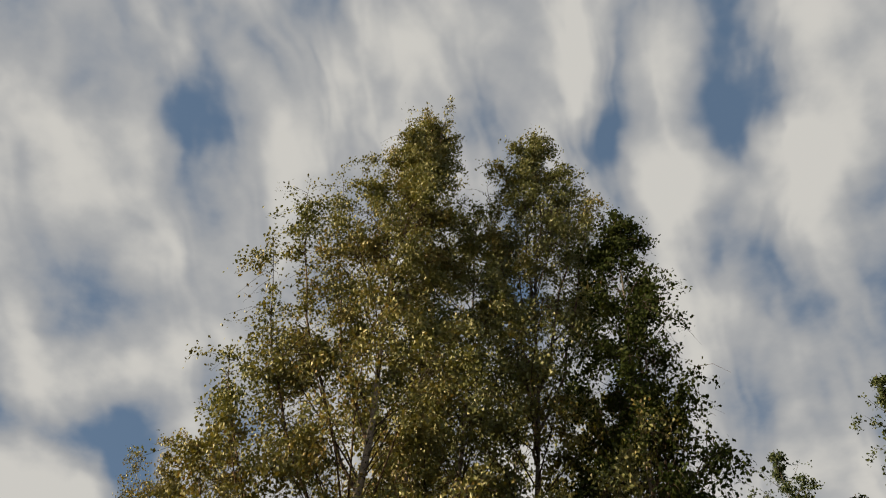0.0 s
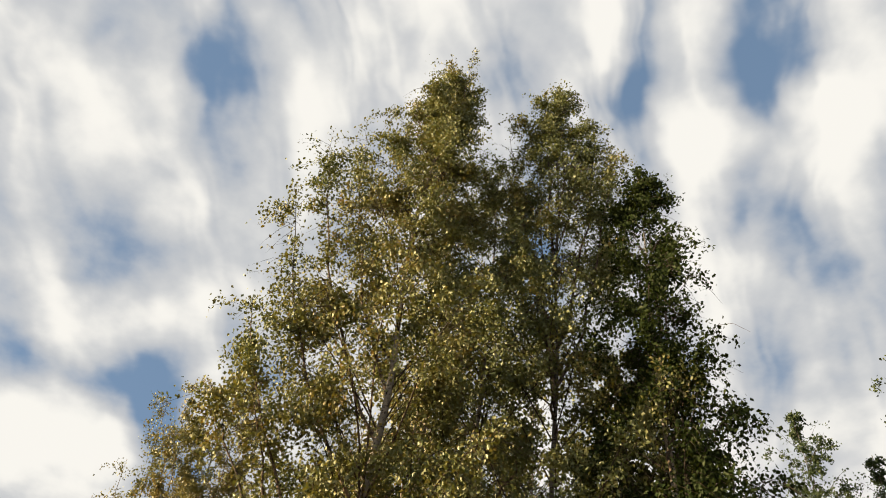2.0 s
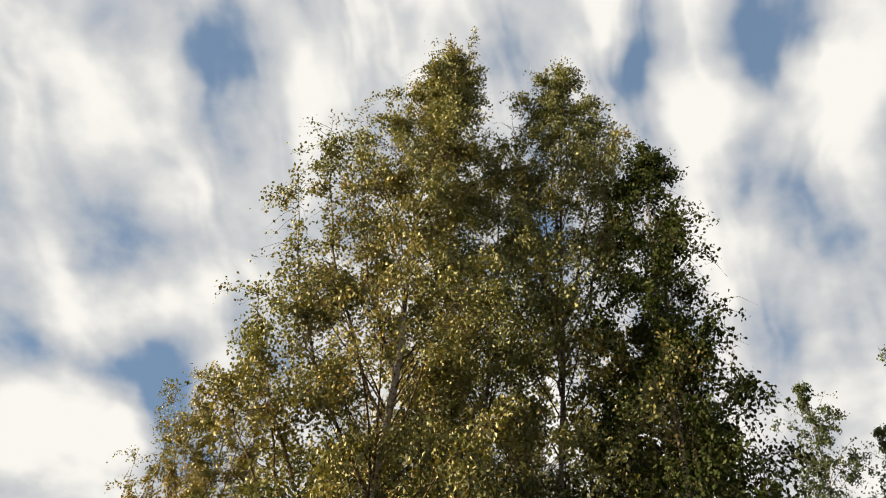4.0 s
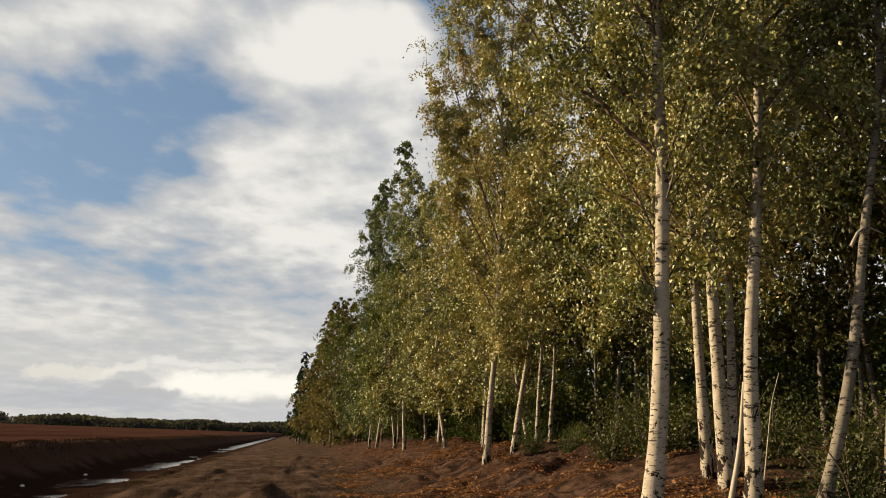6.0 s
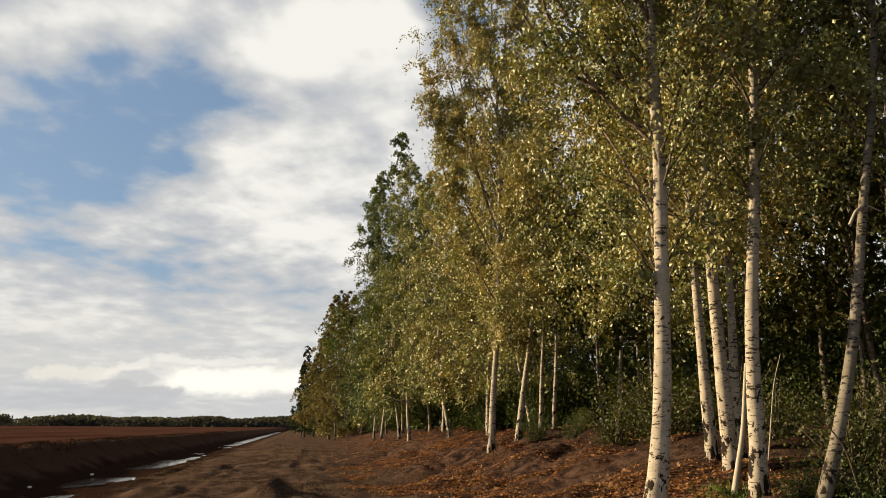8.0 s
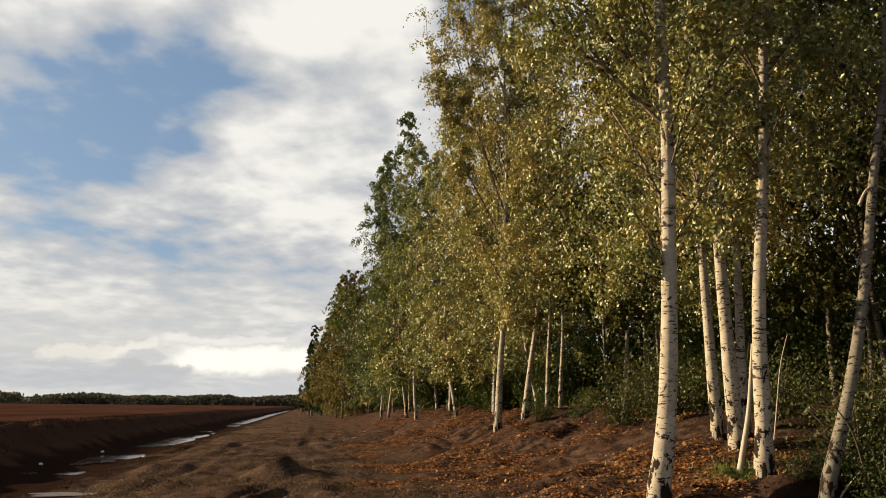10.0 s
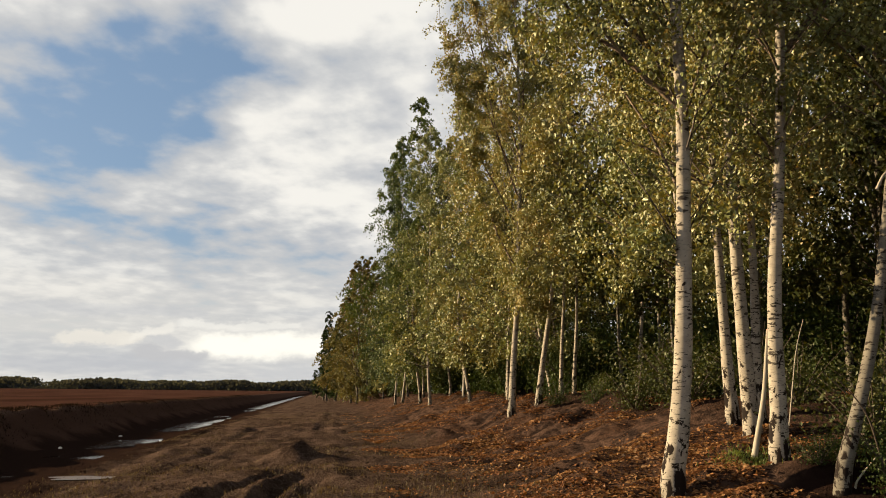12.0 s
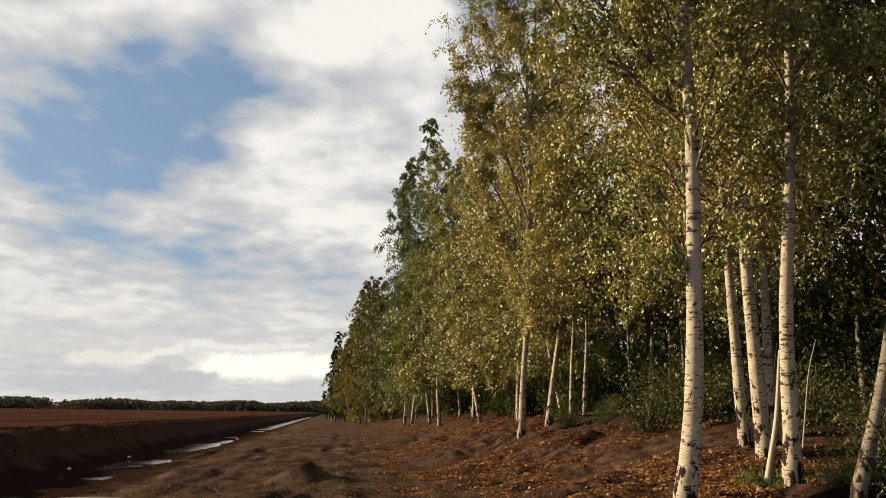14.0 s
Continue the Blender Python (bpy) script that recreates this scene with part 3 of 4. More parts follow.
def sprout(path, s, out_way, length, count, per_twig, gen, inner=0.12):
    """Drooping twigs along a limb, and the places of the leaves on them."""
    u = gen.uniform(inner, 1.0, count) ** 0.75
    start = np.stack([np.interp(u, s, path[:, k]) for k in range(3)], -1)
    way = gen.normal(size=(count, 3)) * np.array([1, 1, 0.5]) + 0.7 * out_way
    way /= np.linalg.norm(way, axis=1, keepdims=True)
    long = gen.uniform(0.3, 1.0, count) * (0.5 + 0.24 * length)
    q = np.linspace(0, 1, 3)
    line = start[:, None] + way[:, None] * long[:, None, None] * q[None, :, None]
    line[:, :, 2] -= (long[:, None] * 0.75) * q[None] ** 2
    twig_paths = [(line[k], np.array([0.006, 0.004, 0.0015])) for k in range(count)]
    v = gen.uniform(0.1, 1.0, (count, per_twig))
    spots = start[:, None] + way[:, None] * (long[:, None] * v)[..., None]
    spots[:, :, 2] -= long[:, None] * 0.75 * v ** 2
    spots = spots + gen.normal(size=spots.shape) * (0.055 + 0.045 * length / 3)
    return twig_paths, spots.reshape(-1, 3)


def clumped(spots, cell, gen, bare=0.07):
    """The leaves that stay where a crown gathers into clumps with gaps between them."""
    waves = gen.normal(size=(9, 3))
    waves *= (2 * np.pi / (cell * gen.uniform(0.7, 1.7, 9)) / np.linalg.norm(waves, axis=1))[:, None]
    v = np.sin(spots @ waves.T + gen.uniform(0, 6.28, 9)).sum(1) / math.sqrt(4.5)
    return spots[gen.uniform(0, 1, len(spots)) < np.clip(0.72 + 0.74 * v, bare, 1.0)]


def grow(points, radii, crown_base, reach, limbs, twigs, per_twig, gen, shape="birch", steep=1.1, open_side=None, open_top=0.16, fine=True, favour=None, leaders=(), slim=1.0):
    """Limbs, twigs and leaf places round a trunk. leaders: rising side stems (height on the trunk, tip x, y, z, twigs)."""
    top = points[-1, 2]
    limb_paths, twig_paths, leaf_places = [], [], []
    turn = gen.uniform(0, 6.28)
    for i in range(limbs):
        h = ((i + gen.uniform(0, 1)) / limbs) ** (0.62 if fine else 0.9)
        turn += 2.4 + gen.uniform(-0.6, 0.6)
        length = reach * crown_radius(h, shape, 0.2 if fine else 0.6) * gen.uniform(0.45, 1.12)
        lift = steep * gen.uniform(0.7, 1.25) * length
        bushy = 1.0
        if open_side is not None and h < open_top and math.cos(turn - radians(open_side)) > 0.6:
            turn += 1.7
        if favour is not None and favour[1] < h < favour[2] and gen.uniform() < 0.28:
            turn = radians(favour[0] + gen.uniform(-28, 28))
            length = reach * crown_radius(h, shape, 0.6) * gen.uniform(0.75, 1.02)
            lift = steep * gen.uniform(0.7, 1.1) * length
            bushy = 1.5
        tip = crown_base + (top - crown_base) * h
        z0 = tip - lift
        if z0 < crown_base:
            z0 = gen.uniform(crown_base, max(crown_base + 0.3, tip - 0.2 * length))
            lift = max(tip - z0, 0.1 * length)
        at = np.array([np.interp(z0, points[:, 2], points[:, k]) for k in range(3)])
        r0 = slim * min(0.28 * np.interp(z0, points[:, 2], radii) + 0.006, (0.0085 if fine else 0.007) * length + 0.007)
        s = np.linspace(0, 1, 8 if fine else 5)
        wander = 0.16 * length * np.sin(s * 3 + gen.uniform(0, 6)) * s
        out_way = np.array([np.cos(turn), np.sin(turn), 0])
        side_way = np.array([-np.sin(turn), np.cos(turn), 0])
        path = at + length * s[:, None] * out_way + wander[:, None] * side_way
        path[:, 2] += lift * (1.45 * s - 0.45 * s * s)
        limb_paths.append((path, r0 * (1 - s) ** 0.8 + 0.004))
        count = max(2, int(twigs * (0.35 + length / reach) * (min(1.0, 0.6 + 1.6 * h) if fine else 1.0) * bushy))
        made, spots = sprout(path, s, out_way, length, count, per_twig, gen)
        twig_paths += made
        leaf_places.append(spots)
    for z0, tx, ty, tz, count in leaders:
        at = np.array([np.interp(z0, points[:, 2], points[:, k]) for k in range(3)])
        reach_out = np.array([tx, ty, tz]) - at
        s = np.linspace(0, 1, 10)
        path = at + reach_out * np.stack([1.5 * s - 0.5 * s * s] * 2 + [0.75 * s + 0.25 * s * s], -1)
        path[1:-1] += gen.normal(size=(8, 3)) * 0.05
        limb_paths.append((path, 0.032 * (1 - s) ** 0.8 + 0.004))
        made, spots = sprout(path, s, 0.3 * reach_out / np.linalg.norm(reach_out) + np.array([0, 0, 0.3]), 1.9, int(1.25 * count), per_twig, gen, 0.2)
        twig_paths += made
        leaf_places.append(spots)
    return limb_paths, twig_paths, np.concatenate(leaf_places)


def make_tree(name, label, base, knots, radius, crown_base, reach, limbs, twigs, per_twig, leaf, seed,
              bark=None, foliage=None, shape="birch", steep=1.1, open_side=None, open_top=0.16, favour=None, leaders=(), slim=1.0, clump=1.3, own_limbs=0, with_twigs=True, sides=14, category="birch tree", group=""):
    gen = np.random.default_rng(seed)
    points, radii = trunk_path(knots, radius, gen)
    tree = tagged(new(name), label, category, group)
    tree.location = base
    verts, faces = tubes([(points, radii)], sides)
    part("trunk", mesh_from("trunk", verts, faces), bark or BARK, tree)
    limb_paths, twig_paths, spots = grow(points, radii, crown_base, reach, limbs, twigs, per_twig, gen, shape, steep, open_side, open_top, with_twigs, favour, leaders, slim)
    order = sorted(range(len(limb_paths)), key=lambda k: -limb_paths[k][1][0])
    for k in order[:own_limbs]:
        part("limb", mesh_from("limb", *tubes([limb_paths[k]], 7)), LIMB, tree)
    rest = [limb_paths[k] for k in order[own_limbs:]]
    if with_twigs:
        rest = rest + twig_paths
    if rest:
        part("twig_mass", mesh_from("twig_mass", *tubes(rest, 3)), TWIG, tree, kind="stuff")
    part("crown", leaves_mesh("crown", clumped(spots, clump, gen), leaf, gen), foliage or LEAF, tree, kind="stuff")
    return tree


def on_ground(x, y, sink=0.0):
    return (x, y, float(ground_z(x, y)) - sink)


EDGE = "birches along the edge of the wood"
# the large birch beside the track
make_tree("birch_tree", "tall leaning white birch with peeling bark and yellowing crown", on_ground(4.64, 10.4),
          [(0, 0, 0), (1.25, 0.19, 0), (2.65, 0.36, 0), (3.6, 0.37, 0), (5.3, 0.41, 0), (7.0, 0.34, 0), (10.4, 0.55, 0), (14.0, 0.38, 0.1), (22.1, 1.15, 0.2)],
          0.116, 3.2, 2.9, 108, 24, 70, 0.074, 11, steep=1.25, open_side=-115, favour=(160, 0.3, 0.6), own_limbs=16, foliage=LEAF_OLIVE, group=EDGE, slim=0.62,
          leaders=((9.0, -1.8, 0.75, 16.7, 56), (7.5, -2.1, 0.6, 14.0, 52), (10.0, -0.9, 1.0, 18.2, 46), (6.0, -2.3, 0.4, 11.0, 46), (5.4, -1.8, 0.45, 9.7, 40), (5.6, -2.3, 0.3, 8.9, 30), (13.5, 0.9, 0.3, 22.9, 70), (14.0, 1.25, -0.2, 22.5, 50)))
make_tree("birch_tree", "tall straight white birch with dark cross marks", on_ground(6.29, 10.5),
          [(0, 0, 0), (1.6, 0.05, 0), (3.3, 0.19, 0), (5.7, 0.39, 0), (8.6, 0.7, 0), (11, 1.0, 0), (19.0, 1.2, 0.2)],
          0.098, 4.0, 2.8, 70, 20, 58, 0.072, 12, foliage=LEAF_OLIVE, open_side=-120, own_limbs=10, group=EDGE, slim=0.7,
          leaders=((7.5, 2.0, -0.5, 10.8, 40), (6.0, 1.9, -0.45, 8.9, 34)))
make_tree("birch_tree", "white birch leaning strongly away from the track", on_ground(6.31, 9.3),
          [(0, 0, 0), (1.3, 0.5, 0), (2.5, 0.85, 0), (4.3, 1.17, 0), (6.5, 1.65, 0), (11, 1.85, 0.0), (22.0, 2.1, -0.1)],
          0.066, 4.8, 3.0, 92, 21, 56, 0.074, 13, open_side=-125, bark=BARK_SHADE, foliage=LEAF_OLIVE, own_limbs=10, group=EDGE, slim=0.7,
          leaders=((11.0, 2.65, -1.4, 18.2, 60), (12.0, 2.6, -0.9, 19.8, 50), (9.5, 1.9, 0.1, 15.2, 44), (10.5, 1.75, 0.4, 17.8, 40), (12.5, 0.9, 0.6, 19.4, 34), (13.0, 1.9, 0.3, 22.6, 40)))
# this crown's shade is put into its dark leaf colour
make_tree("birch_tree", "slender birch with a broad green crown, shade in its leaf colour", on_ground(9.0, 7.5),
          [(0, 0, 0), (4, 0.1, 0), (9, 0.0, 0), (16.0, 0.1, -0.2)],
          0.10, 1.5, 2.3, 84, 18, 44, 0.085, 14, shape="spire", own_limbs=6, group=EDGE, foliage=LEAF_SHADE, slim=0.7,
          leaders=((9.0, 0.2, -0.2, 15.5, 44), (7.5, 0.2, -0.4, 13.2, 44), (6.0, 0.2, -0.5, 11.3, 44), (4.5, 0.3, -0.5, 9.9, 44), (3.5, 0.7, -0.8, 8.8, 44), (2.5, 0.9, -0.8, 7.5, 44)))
make_tree("birch_tree", "white birch leaning towards the track beside others", on_ground(7.17, 13.35),
          [(0, 0, 0), (1.6, -0.07, 0), (2.7, -0.12, 0), (4.6, -0.18, 0), (9, 0.2, 0), (17, 0.4, 0)],
          0.085, 3.6, 2.4, 50, 14, 32, 0.085, 15, with_twigs=False, own_limbs=5, group=EDGE)
make_tree("birch_tree", "thick white birch leaning towards the track", on_ground(6.89, 12.2),
          [(0, 0, 0), (1.6, -0.07, 0), (2.7, -0.15, 0), (3.9, -0.2, 0), (9, 0.1, 0), (18, 0.5, 0)],
          0.105, 3.6, 2.5, 50, 14, 32, 0.085, 16, with_twigs=False, own_limbs=5, group=EDGE)
make_tree("birch_tree", "slim pale birch standing behind others", on_ground(7.6, 13.2),
          [(0, 0, 0), (1.3, -0.02, 0), (2.4, 0.0, 0), (8, 0.3, 0.2), (15, 0.5, 0.3)],
          0.075, 3.6, 2.2, 44, 13, 32, 0.085, 17, with_twigs=False, own_limbs=4, group=EDGE)
make_tree("birch_tree", "white birch with a leafy low crown on the bank", on_ground(6.29, 26.6),
          [(0, 0, 0), (2.6, 0.17, 0), (5.6, 0.32, 0), (10.8, 0.4, 0), (20.5, 0.0, 0)],
          0.10, 3.6, 3.5, 90, 18, 84, 0.092, 18, foliage=LEAF, open_side=-145, open_top=0.5, with_twigs=False, own_limbs=6, group=EDGE, slim=0.8, clump=1.6,
          leaders=((9.0, -1.4, 0.4, 19.8, 46), (8.0, -2.1, 0.4, 18.4, 56), (6.5, -2.6, 0.4, 15.6, 56), (5.0, -2.1, 0.3, 12.6, 40), (7.5, -1.6, -0.6, 16.8, 50), (9.5, 0.8, 0.2, 20.6, 40)))
make_tree("birch_tree", "leaning greyish birch beside the bank's crest", on_ground(7.61, 28.0),
          [(0, 0, 0), (2.9, 0.45, 0), (5.6, 0.69, 0), (10, 0.9, 0), (17, 1.0, 0)],
          0.092, 4.4, 2.6, 50, 14, 36, 0.095, 19, open_side=-145, with_twigs=False, own_limbs=4, group=EDGE)
make_tree("birch_tree", "young birch with low yellow-green branches behind others", on_ground(7.46, 16.0),
          [(0, 0, 0), (4, 0.1, 0), (8, 0.1, 0.1), (13.0, 0.0, 0.2)],
          0.075, 2.7, 3.5, 66, 16, 36, 0.085, 27, foliage=LEAF, with_twigs=False, own_limbs=4, group=EDGE, slim=0.7)
make_tree("birch_tree", "thin bent birch sapling beside a leaning birch", on_ground(7.56, 9.5),
          [(0, 0, 0), (1.2, 0.1, 0), (2.6, 0.3, 0), (5, 0.6, 0), (8.5, 1.0, 0.2)],
          0.04, 4.0, 1.2, 20, 10, 24, 0.07, 21, bark=BARK_SHADE, own_limbs=2, group=EDGE)
for seed, x, y, tall in ((22, 8.55, 28.3, 14.0), (23, 9.15, 28.6, 13.0)):
    make_tree("birch_tree", "thin pale birch pole deep in the wood's edge", on_ground(x, y),
              [(0, 0, 0), (4, 0.2, 0), (8, 0.1, 0), (tall, 0.3, 0)],
              0.06, 5.0, 2.0, 26, 9, 22, 0.12, seed, with_twigs=False, group=EDGE, sides=8)
for seed, x, y, tall in ((24, 0.5, 128.0, 14.2), (25, 1.9, 124.0, 12.5), (26, 0.1, 140.0, 12.0)):
    make_tree("pine_tree", "dark green pine at the far end of the wood", on_ground(x, y),
              [(0, 0, 0), (6, 0.1, 0), (tall, 0.0, 0)],
              0.14, 0.8, 2.6, 60, 8, 24, 0.26, seed, bark=TWIG, foliage=NEEDLE, shape="cone", steep=0.3, with_twigs=False, sides=6, category="pine tree")
make_tree("birch_tree", "thin pale birch among dark undergrowth", on_ground(10.2, 25.2),
          [(0, 0, 0), (2.1, 0.25, 0), (3.7, 0.35, 0), (8, 0.4, 0), (13, 0.4, 0)],
          0.06, 4.5, 2.0, 34, 12, 30, 0.10, 20, with_twigs=False, own_limbs=3, group=EDGE)


# seed, leaves, height of the lowest branches, reach, leaves on a twig, their length, bark
MID_KINDS = ((31, LEAF_OLIVE, 2.2, 4.5, 54, 0.135, BARK), (32, LEAF_AMBER, 2.2, 4.5, 54, 0.135, BARK), (33, LEAF, 2.2, 4.5, 54, 0.135, BARK), (34, LEAF_GREEN, 2.0, 4.5, 54, 0.135, BARK),
             (35, LEAF_MOSS_SHADE, 3.6, 3.8, 24, 0.20, BARK_SHADE), (36, LEAF_BLUE, 1.8, 4.5, 54, 0.135, BARK), (38, LEAF_OLIVE, 5.4, 3.8, 32, 0.14, BARK_SHADE))
FAR_KINDS = ((41, LEAF_OLIVE, 36, 0.25), (42, LEAF_AMBER, 56, 0.19), (43, LEAF_MOSS_SHADE, 24, 0.30), (44, LEAF_GREEN, 12, 0.38), (45, LEAF_BLUE, 48, 0.2))


# the wood: a few grown trees, repeated with other turns and sizes
def prototypes(kind):
    made = []
    if kind == "mid":
        for seed, foliage, low, reach, per_twig, leaf, bark in MID_KINDS:
            g = np.random.default_rng(seed)
            lean = g.uniform(-0.7, 0.7, 4)
            made.append(make_tree("birch_tree", "birch with pale trunk and yellow-green leaves in the wood", (0, 0, 0),
                                  [(0, 0, 0), (5, lean[0], lean[1]), (10, lean[2] * 0.6, lean[3] * 0.6), (18, lean[2], lean[3])],
                                  0.075, low, reach, 78, 10, per_twig, leaf, seed, foliage=foliage, shape="spire", clump=2.0, slim=0.8,
                                  with_twigs=False, sides=8, bark=bark, group="birches in the wood"))
        made.append(make_tree("birch_tree", "small airy birch at the edge of a clearing", (0, 0, 0),
                              [(0, 0, 0), (5, 0.2, 0.1), (18, 0.0, 0.3)], 0.07, 3.0, 3.6, 80, 12, 56, 0.095, 37, foliage=LEAF_BLUE, shape="spire",
                              clump=1.6, slim=0.8, with_twigs=False, sides=8, bark=BARK_SHADE, group="birches in the wood"))
    else:
        for seed, foliage, per_twig, leaf in FAR_KINDS:
            made.append(make_tree("birch_tree", "distant birch in yellow-green leaf at the wood's edge", (0, 0, 0),
                                  [(0, 0, 0), (8, 0.3, 0.2), (17, 0.1, 0.4)],
                                  0.09, 1.0, 4.4, 54, 9, per_twig, leaf, seed, bark=BARK_SHADE, foliage=foliage, shape="spire", clump=2.6, with_twigs=False, sides=6, group="birches in the wood"))
    return made


def put(protos, k, x, y, size, gen, used, wide=1.0):
    m = pose(*on_ground(x, y, 0.05), 0, 0, gen.uniform(0, 360)) @ Matrix.Diagonal((wide * size * gen.uniform(0.9, 1.1), wide * size * gen.uniform(0.9, 1.1), size, 1))
    if k in used:
        return copy_thing(protos[k], m)
    used.add(k)
    protos[k].matrix_basis = m
    return protos[k]


gen = np.random.default_rng(5)
mids, used = prototypes("mid"), set()
spots = [(12.6, 11.8), (14.4, 12.0), (13.2, 18.5), (12.2, 21.0), (11.6, 24.8)]
y = 14.5
while y < 60:
    spots.append((11.5 + gen.uniform(-0.8, 0.8), y + gen.uniform(-0.8, 0.8)))
    y += 5.2
for x, y in spots:
    put(mids, 6 if 12 < y < 24 else 4, x, y, gen.uniform(0.95, 1.12) * (0.82 if y < 12 else 1.0), gen, used)
# the trees along the edge, each of its own colour: place, size, kind, width
for x, y, size, kind, wide in ((9.3, 31.8, 0.92, 0, 1), (8.2, 35.2, 0.94, 1, 1), (8.9, 38.4, 1.0, 2, 1), (7.7, 41.8, 1.0, 0, 1), (8.0, 45.6, 1.04, 2, 1), (6.5, 48.8, 1.10, 0, 0.95),
                               (8.2, 51.5, 1.02, 1, 1), (6.5, 53.6, 1.2, 3, 0.95), (5.7, 58.0, 1.13, 5, 0.92), (7.6, 61.0, 0.98, 0, 1), (5.7, 64.0, 1.08, 5, 0.85)):
    put(mids, kind, x, y, size, gen, used, wide)
fars, used = prototypes("far"), set()
for x, y, size, kind, wide in ((7.2, 69.0, 0.95, 2, 0.9), (7.2, 74.5, 0.95, 4, 0.9), (7.4, 80.0, 0.95, 0, 1), (6.2, 84.0, 0.95, 4, 0.9), (3.7, 89.0, 0.98, 1, 1.1), (4.8, 92.0, 1.02, 1, 1.3), (3.3, 97.0, 1.02, 1, 1.0),
                               (4.6, 104.0, 0.95, 1, 1), (3.2, 110.0, 0.92, 1, 0.8), (2.9, 117.0, 0.92, 2, 0.8), (2.8, 134.0, 0.9, 2, 1), (2.4, 146.0, 0.9, 2, 1), (2.0, 160.0, 0.9, 2, 1),
                               (1.8, 176.0, 0.9, 2, 1), (1.6, 192.0, 0.9, 2, 1)):
    put(fars, kind, x, y, size, gen, used, wide)
for x0, y0, step, end in ((11.5, 62.0, 6.0, 205), (16.0, 14.0, 7.0, 70)):
    y = y0
    while y < end:
        put(fars, 3, x0 + gen.uniform(-0.9, 0.9) + float(wood_edge(y)), y, gen.uniform(0.85, 1.0), gen, used)
        y += step * (1 + max(0, y - 60) / 200)
# trees added beyond a clearing and unseen behind the camera, to block skylight
for k in range(15):
    put(fars, 3, (23.0 if k < 3 else 9.0) + 2.5 * (k % 2) + gen.uniform(-0.8, 0.8), 6.5 - 4.0 * k, gen.uniform(0.9, 1.0), gen, used)
for az, dist, size in ((50.0, 20.0, 0.85), (67.0, 33.0, 0.9), (38.0, 27.0, 0.9), (54.0, 25.0, 0.9), (48.0, 34.0, 1.0), (57.0, 36.0, 0.9)):
    put(fars, 2, dist * math.sin(radians(az)), dist * math.cos(radians(az)), size, gen, used)


used = set()
for az, dist, size in ((60.7, 25.0, 1.0), (65.2, 24.0, 0.84), (70.0, 21.0, 0.93)):
    m = pose(*on_ground(dist * math.sin(radians(az)), dist * math.cos(radians(az)), 0.05), 0, 0, 77 * size) @ Matrix.Diagonal((0.95, 0.95, size, 1))
    if used:
        copy_thing(mids[7], m)
    else:
        mids[7].matrix_basis = m
    used.add(az)
for az, dist, size in ((46.5, 17.5, 0.80), (51.5, 18.5, 0.80), (55.5, 19.0, 0.68), (24.6, 23.1, 0.82), (30.2, 20.8, 0.78), (37.5, 19.2, 0.74)):
    copy_thing(mids[4], pose(*on_ground(dist * math.sin(radians(az)), dist * math.cos(radians(az)), 0.05), 0, 0, 31 * az) @ Matrix.Diagonal((0.8, 0.8, size, 1)))

# ---------------------------------------------------------------- undergrowth
def make_shrub(label, height, width, stems, leaves, leaf, seed, foliage):
    g = np.random.default_rng(seed)
    shrub = tagged(new("shrub"), label, "shrub", "shrubs under the birches")
    paths, spots = [], []
    for _ in range(stems):
        turn, far, high = g.uniform(0, 6.28), g.uniform(0.2, 1.0) * width, g.uniform(0.5, 1.0) * height
        s = np.linspace(0, 1, 6)
        path = np.stack([np.cos(turn) * far * s ** 1.4, np.sin(turn) * far * s ** 1.4, high * s - 0.1], -1)
        paths.append((path, 0.018 * (1 - s) + 0.004))
        u = g.uniform(0.15, 1.0, leaves // stems)
        p = np.stack([np.interp(u, s, path[:, k]) for k in range(3)], -1)
        spots.append(p + g.normal(size=p.shape) * np.array([0.28, 0.28, 0.2]) * (0.4 + 0.25 * height))
    part("stem_mass", mesh_from("stem_mass", *tubes(paths, 5)), TWIG, shrub, kind="stuff")
    spots = np.concatenate(spots)
    part("foliage", leaves_mesh("foliage", spots[spots[:, 2] > 0.02], leaf, g, 0.2), foliage, shrub, kind="stuff")
    return shrub


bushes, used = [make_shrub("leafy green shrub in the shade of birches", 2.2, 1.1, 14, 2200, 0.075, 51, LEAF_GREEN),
                make_shrub("dense green undergrowth bush, shade in its leaf colour", 3.2, 1.6, 18, 3000, 0.12, 52, LEAF_SHADE),
                make_shrub("low green bush on the leaf-strewn bank", 1.1, 0.8, 12, 1700, 0.055, 53, LEAF_SHADE),
                make_shrub("thicket between distant birch trunks, shade in its leaf colour", 3.0, 1.8, 10, 900, 0.24, 54, LEAF_SHADE),
                make_shrub("tall thicket deep inside the wood, shade in its leaf colour", 6.5, 2.4, 18, 2600, 0.17, 55, LEAF_SHADE),
                make_shrub("leafy green bush with glossy rounded leaves", 1.5, 0.9, 16, 1700, 0.066, 56, LEAF_MOSS_SHADE)], set()
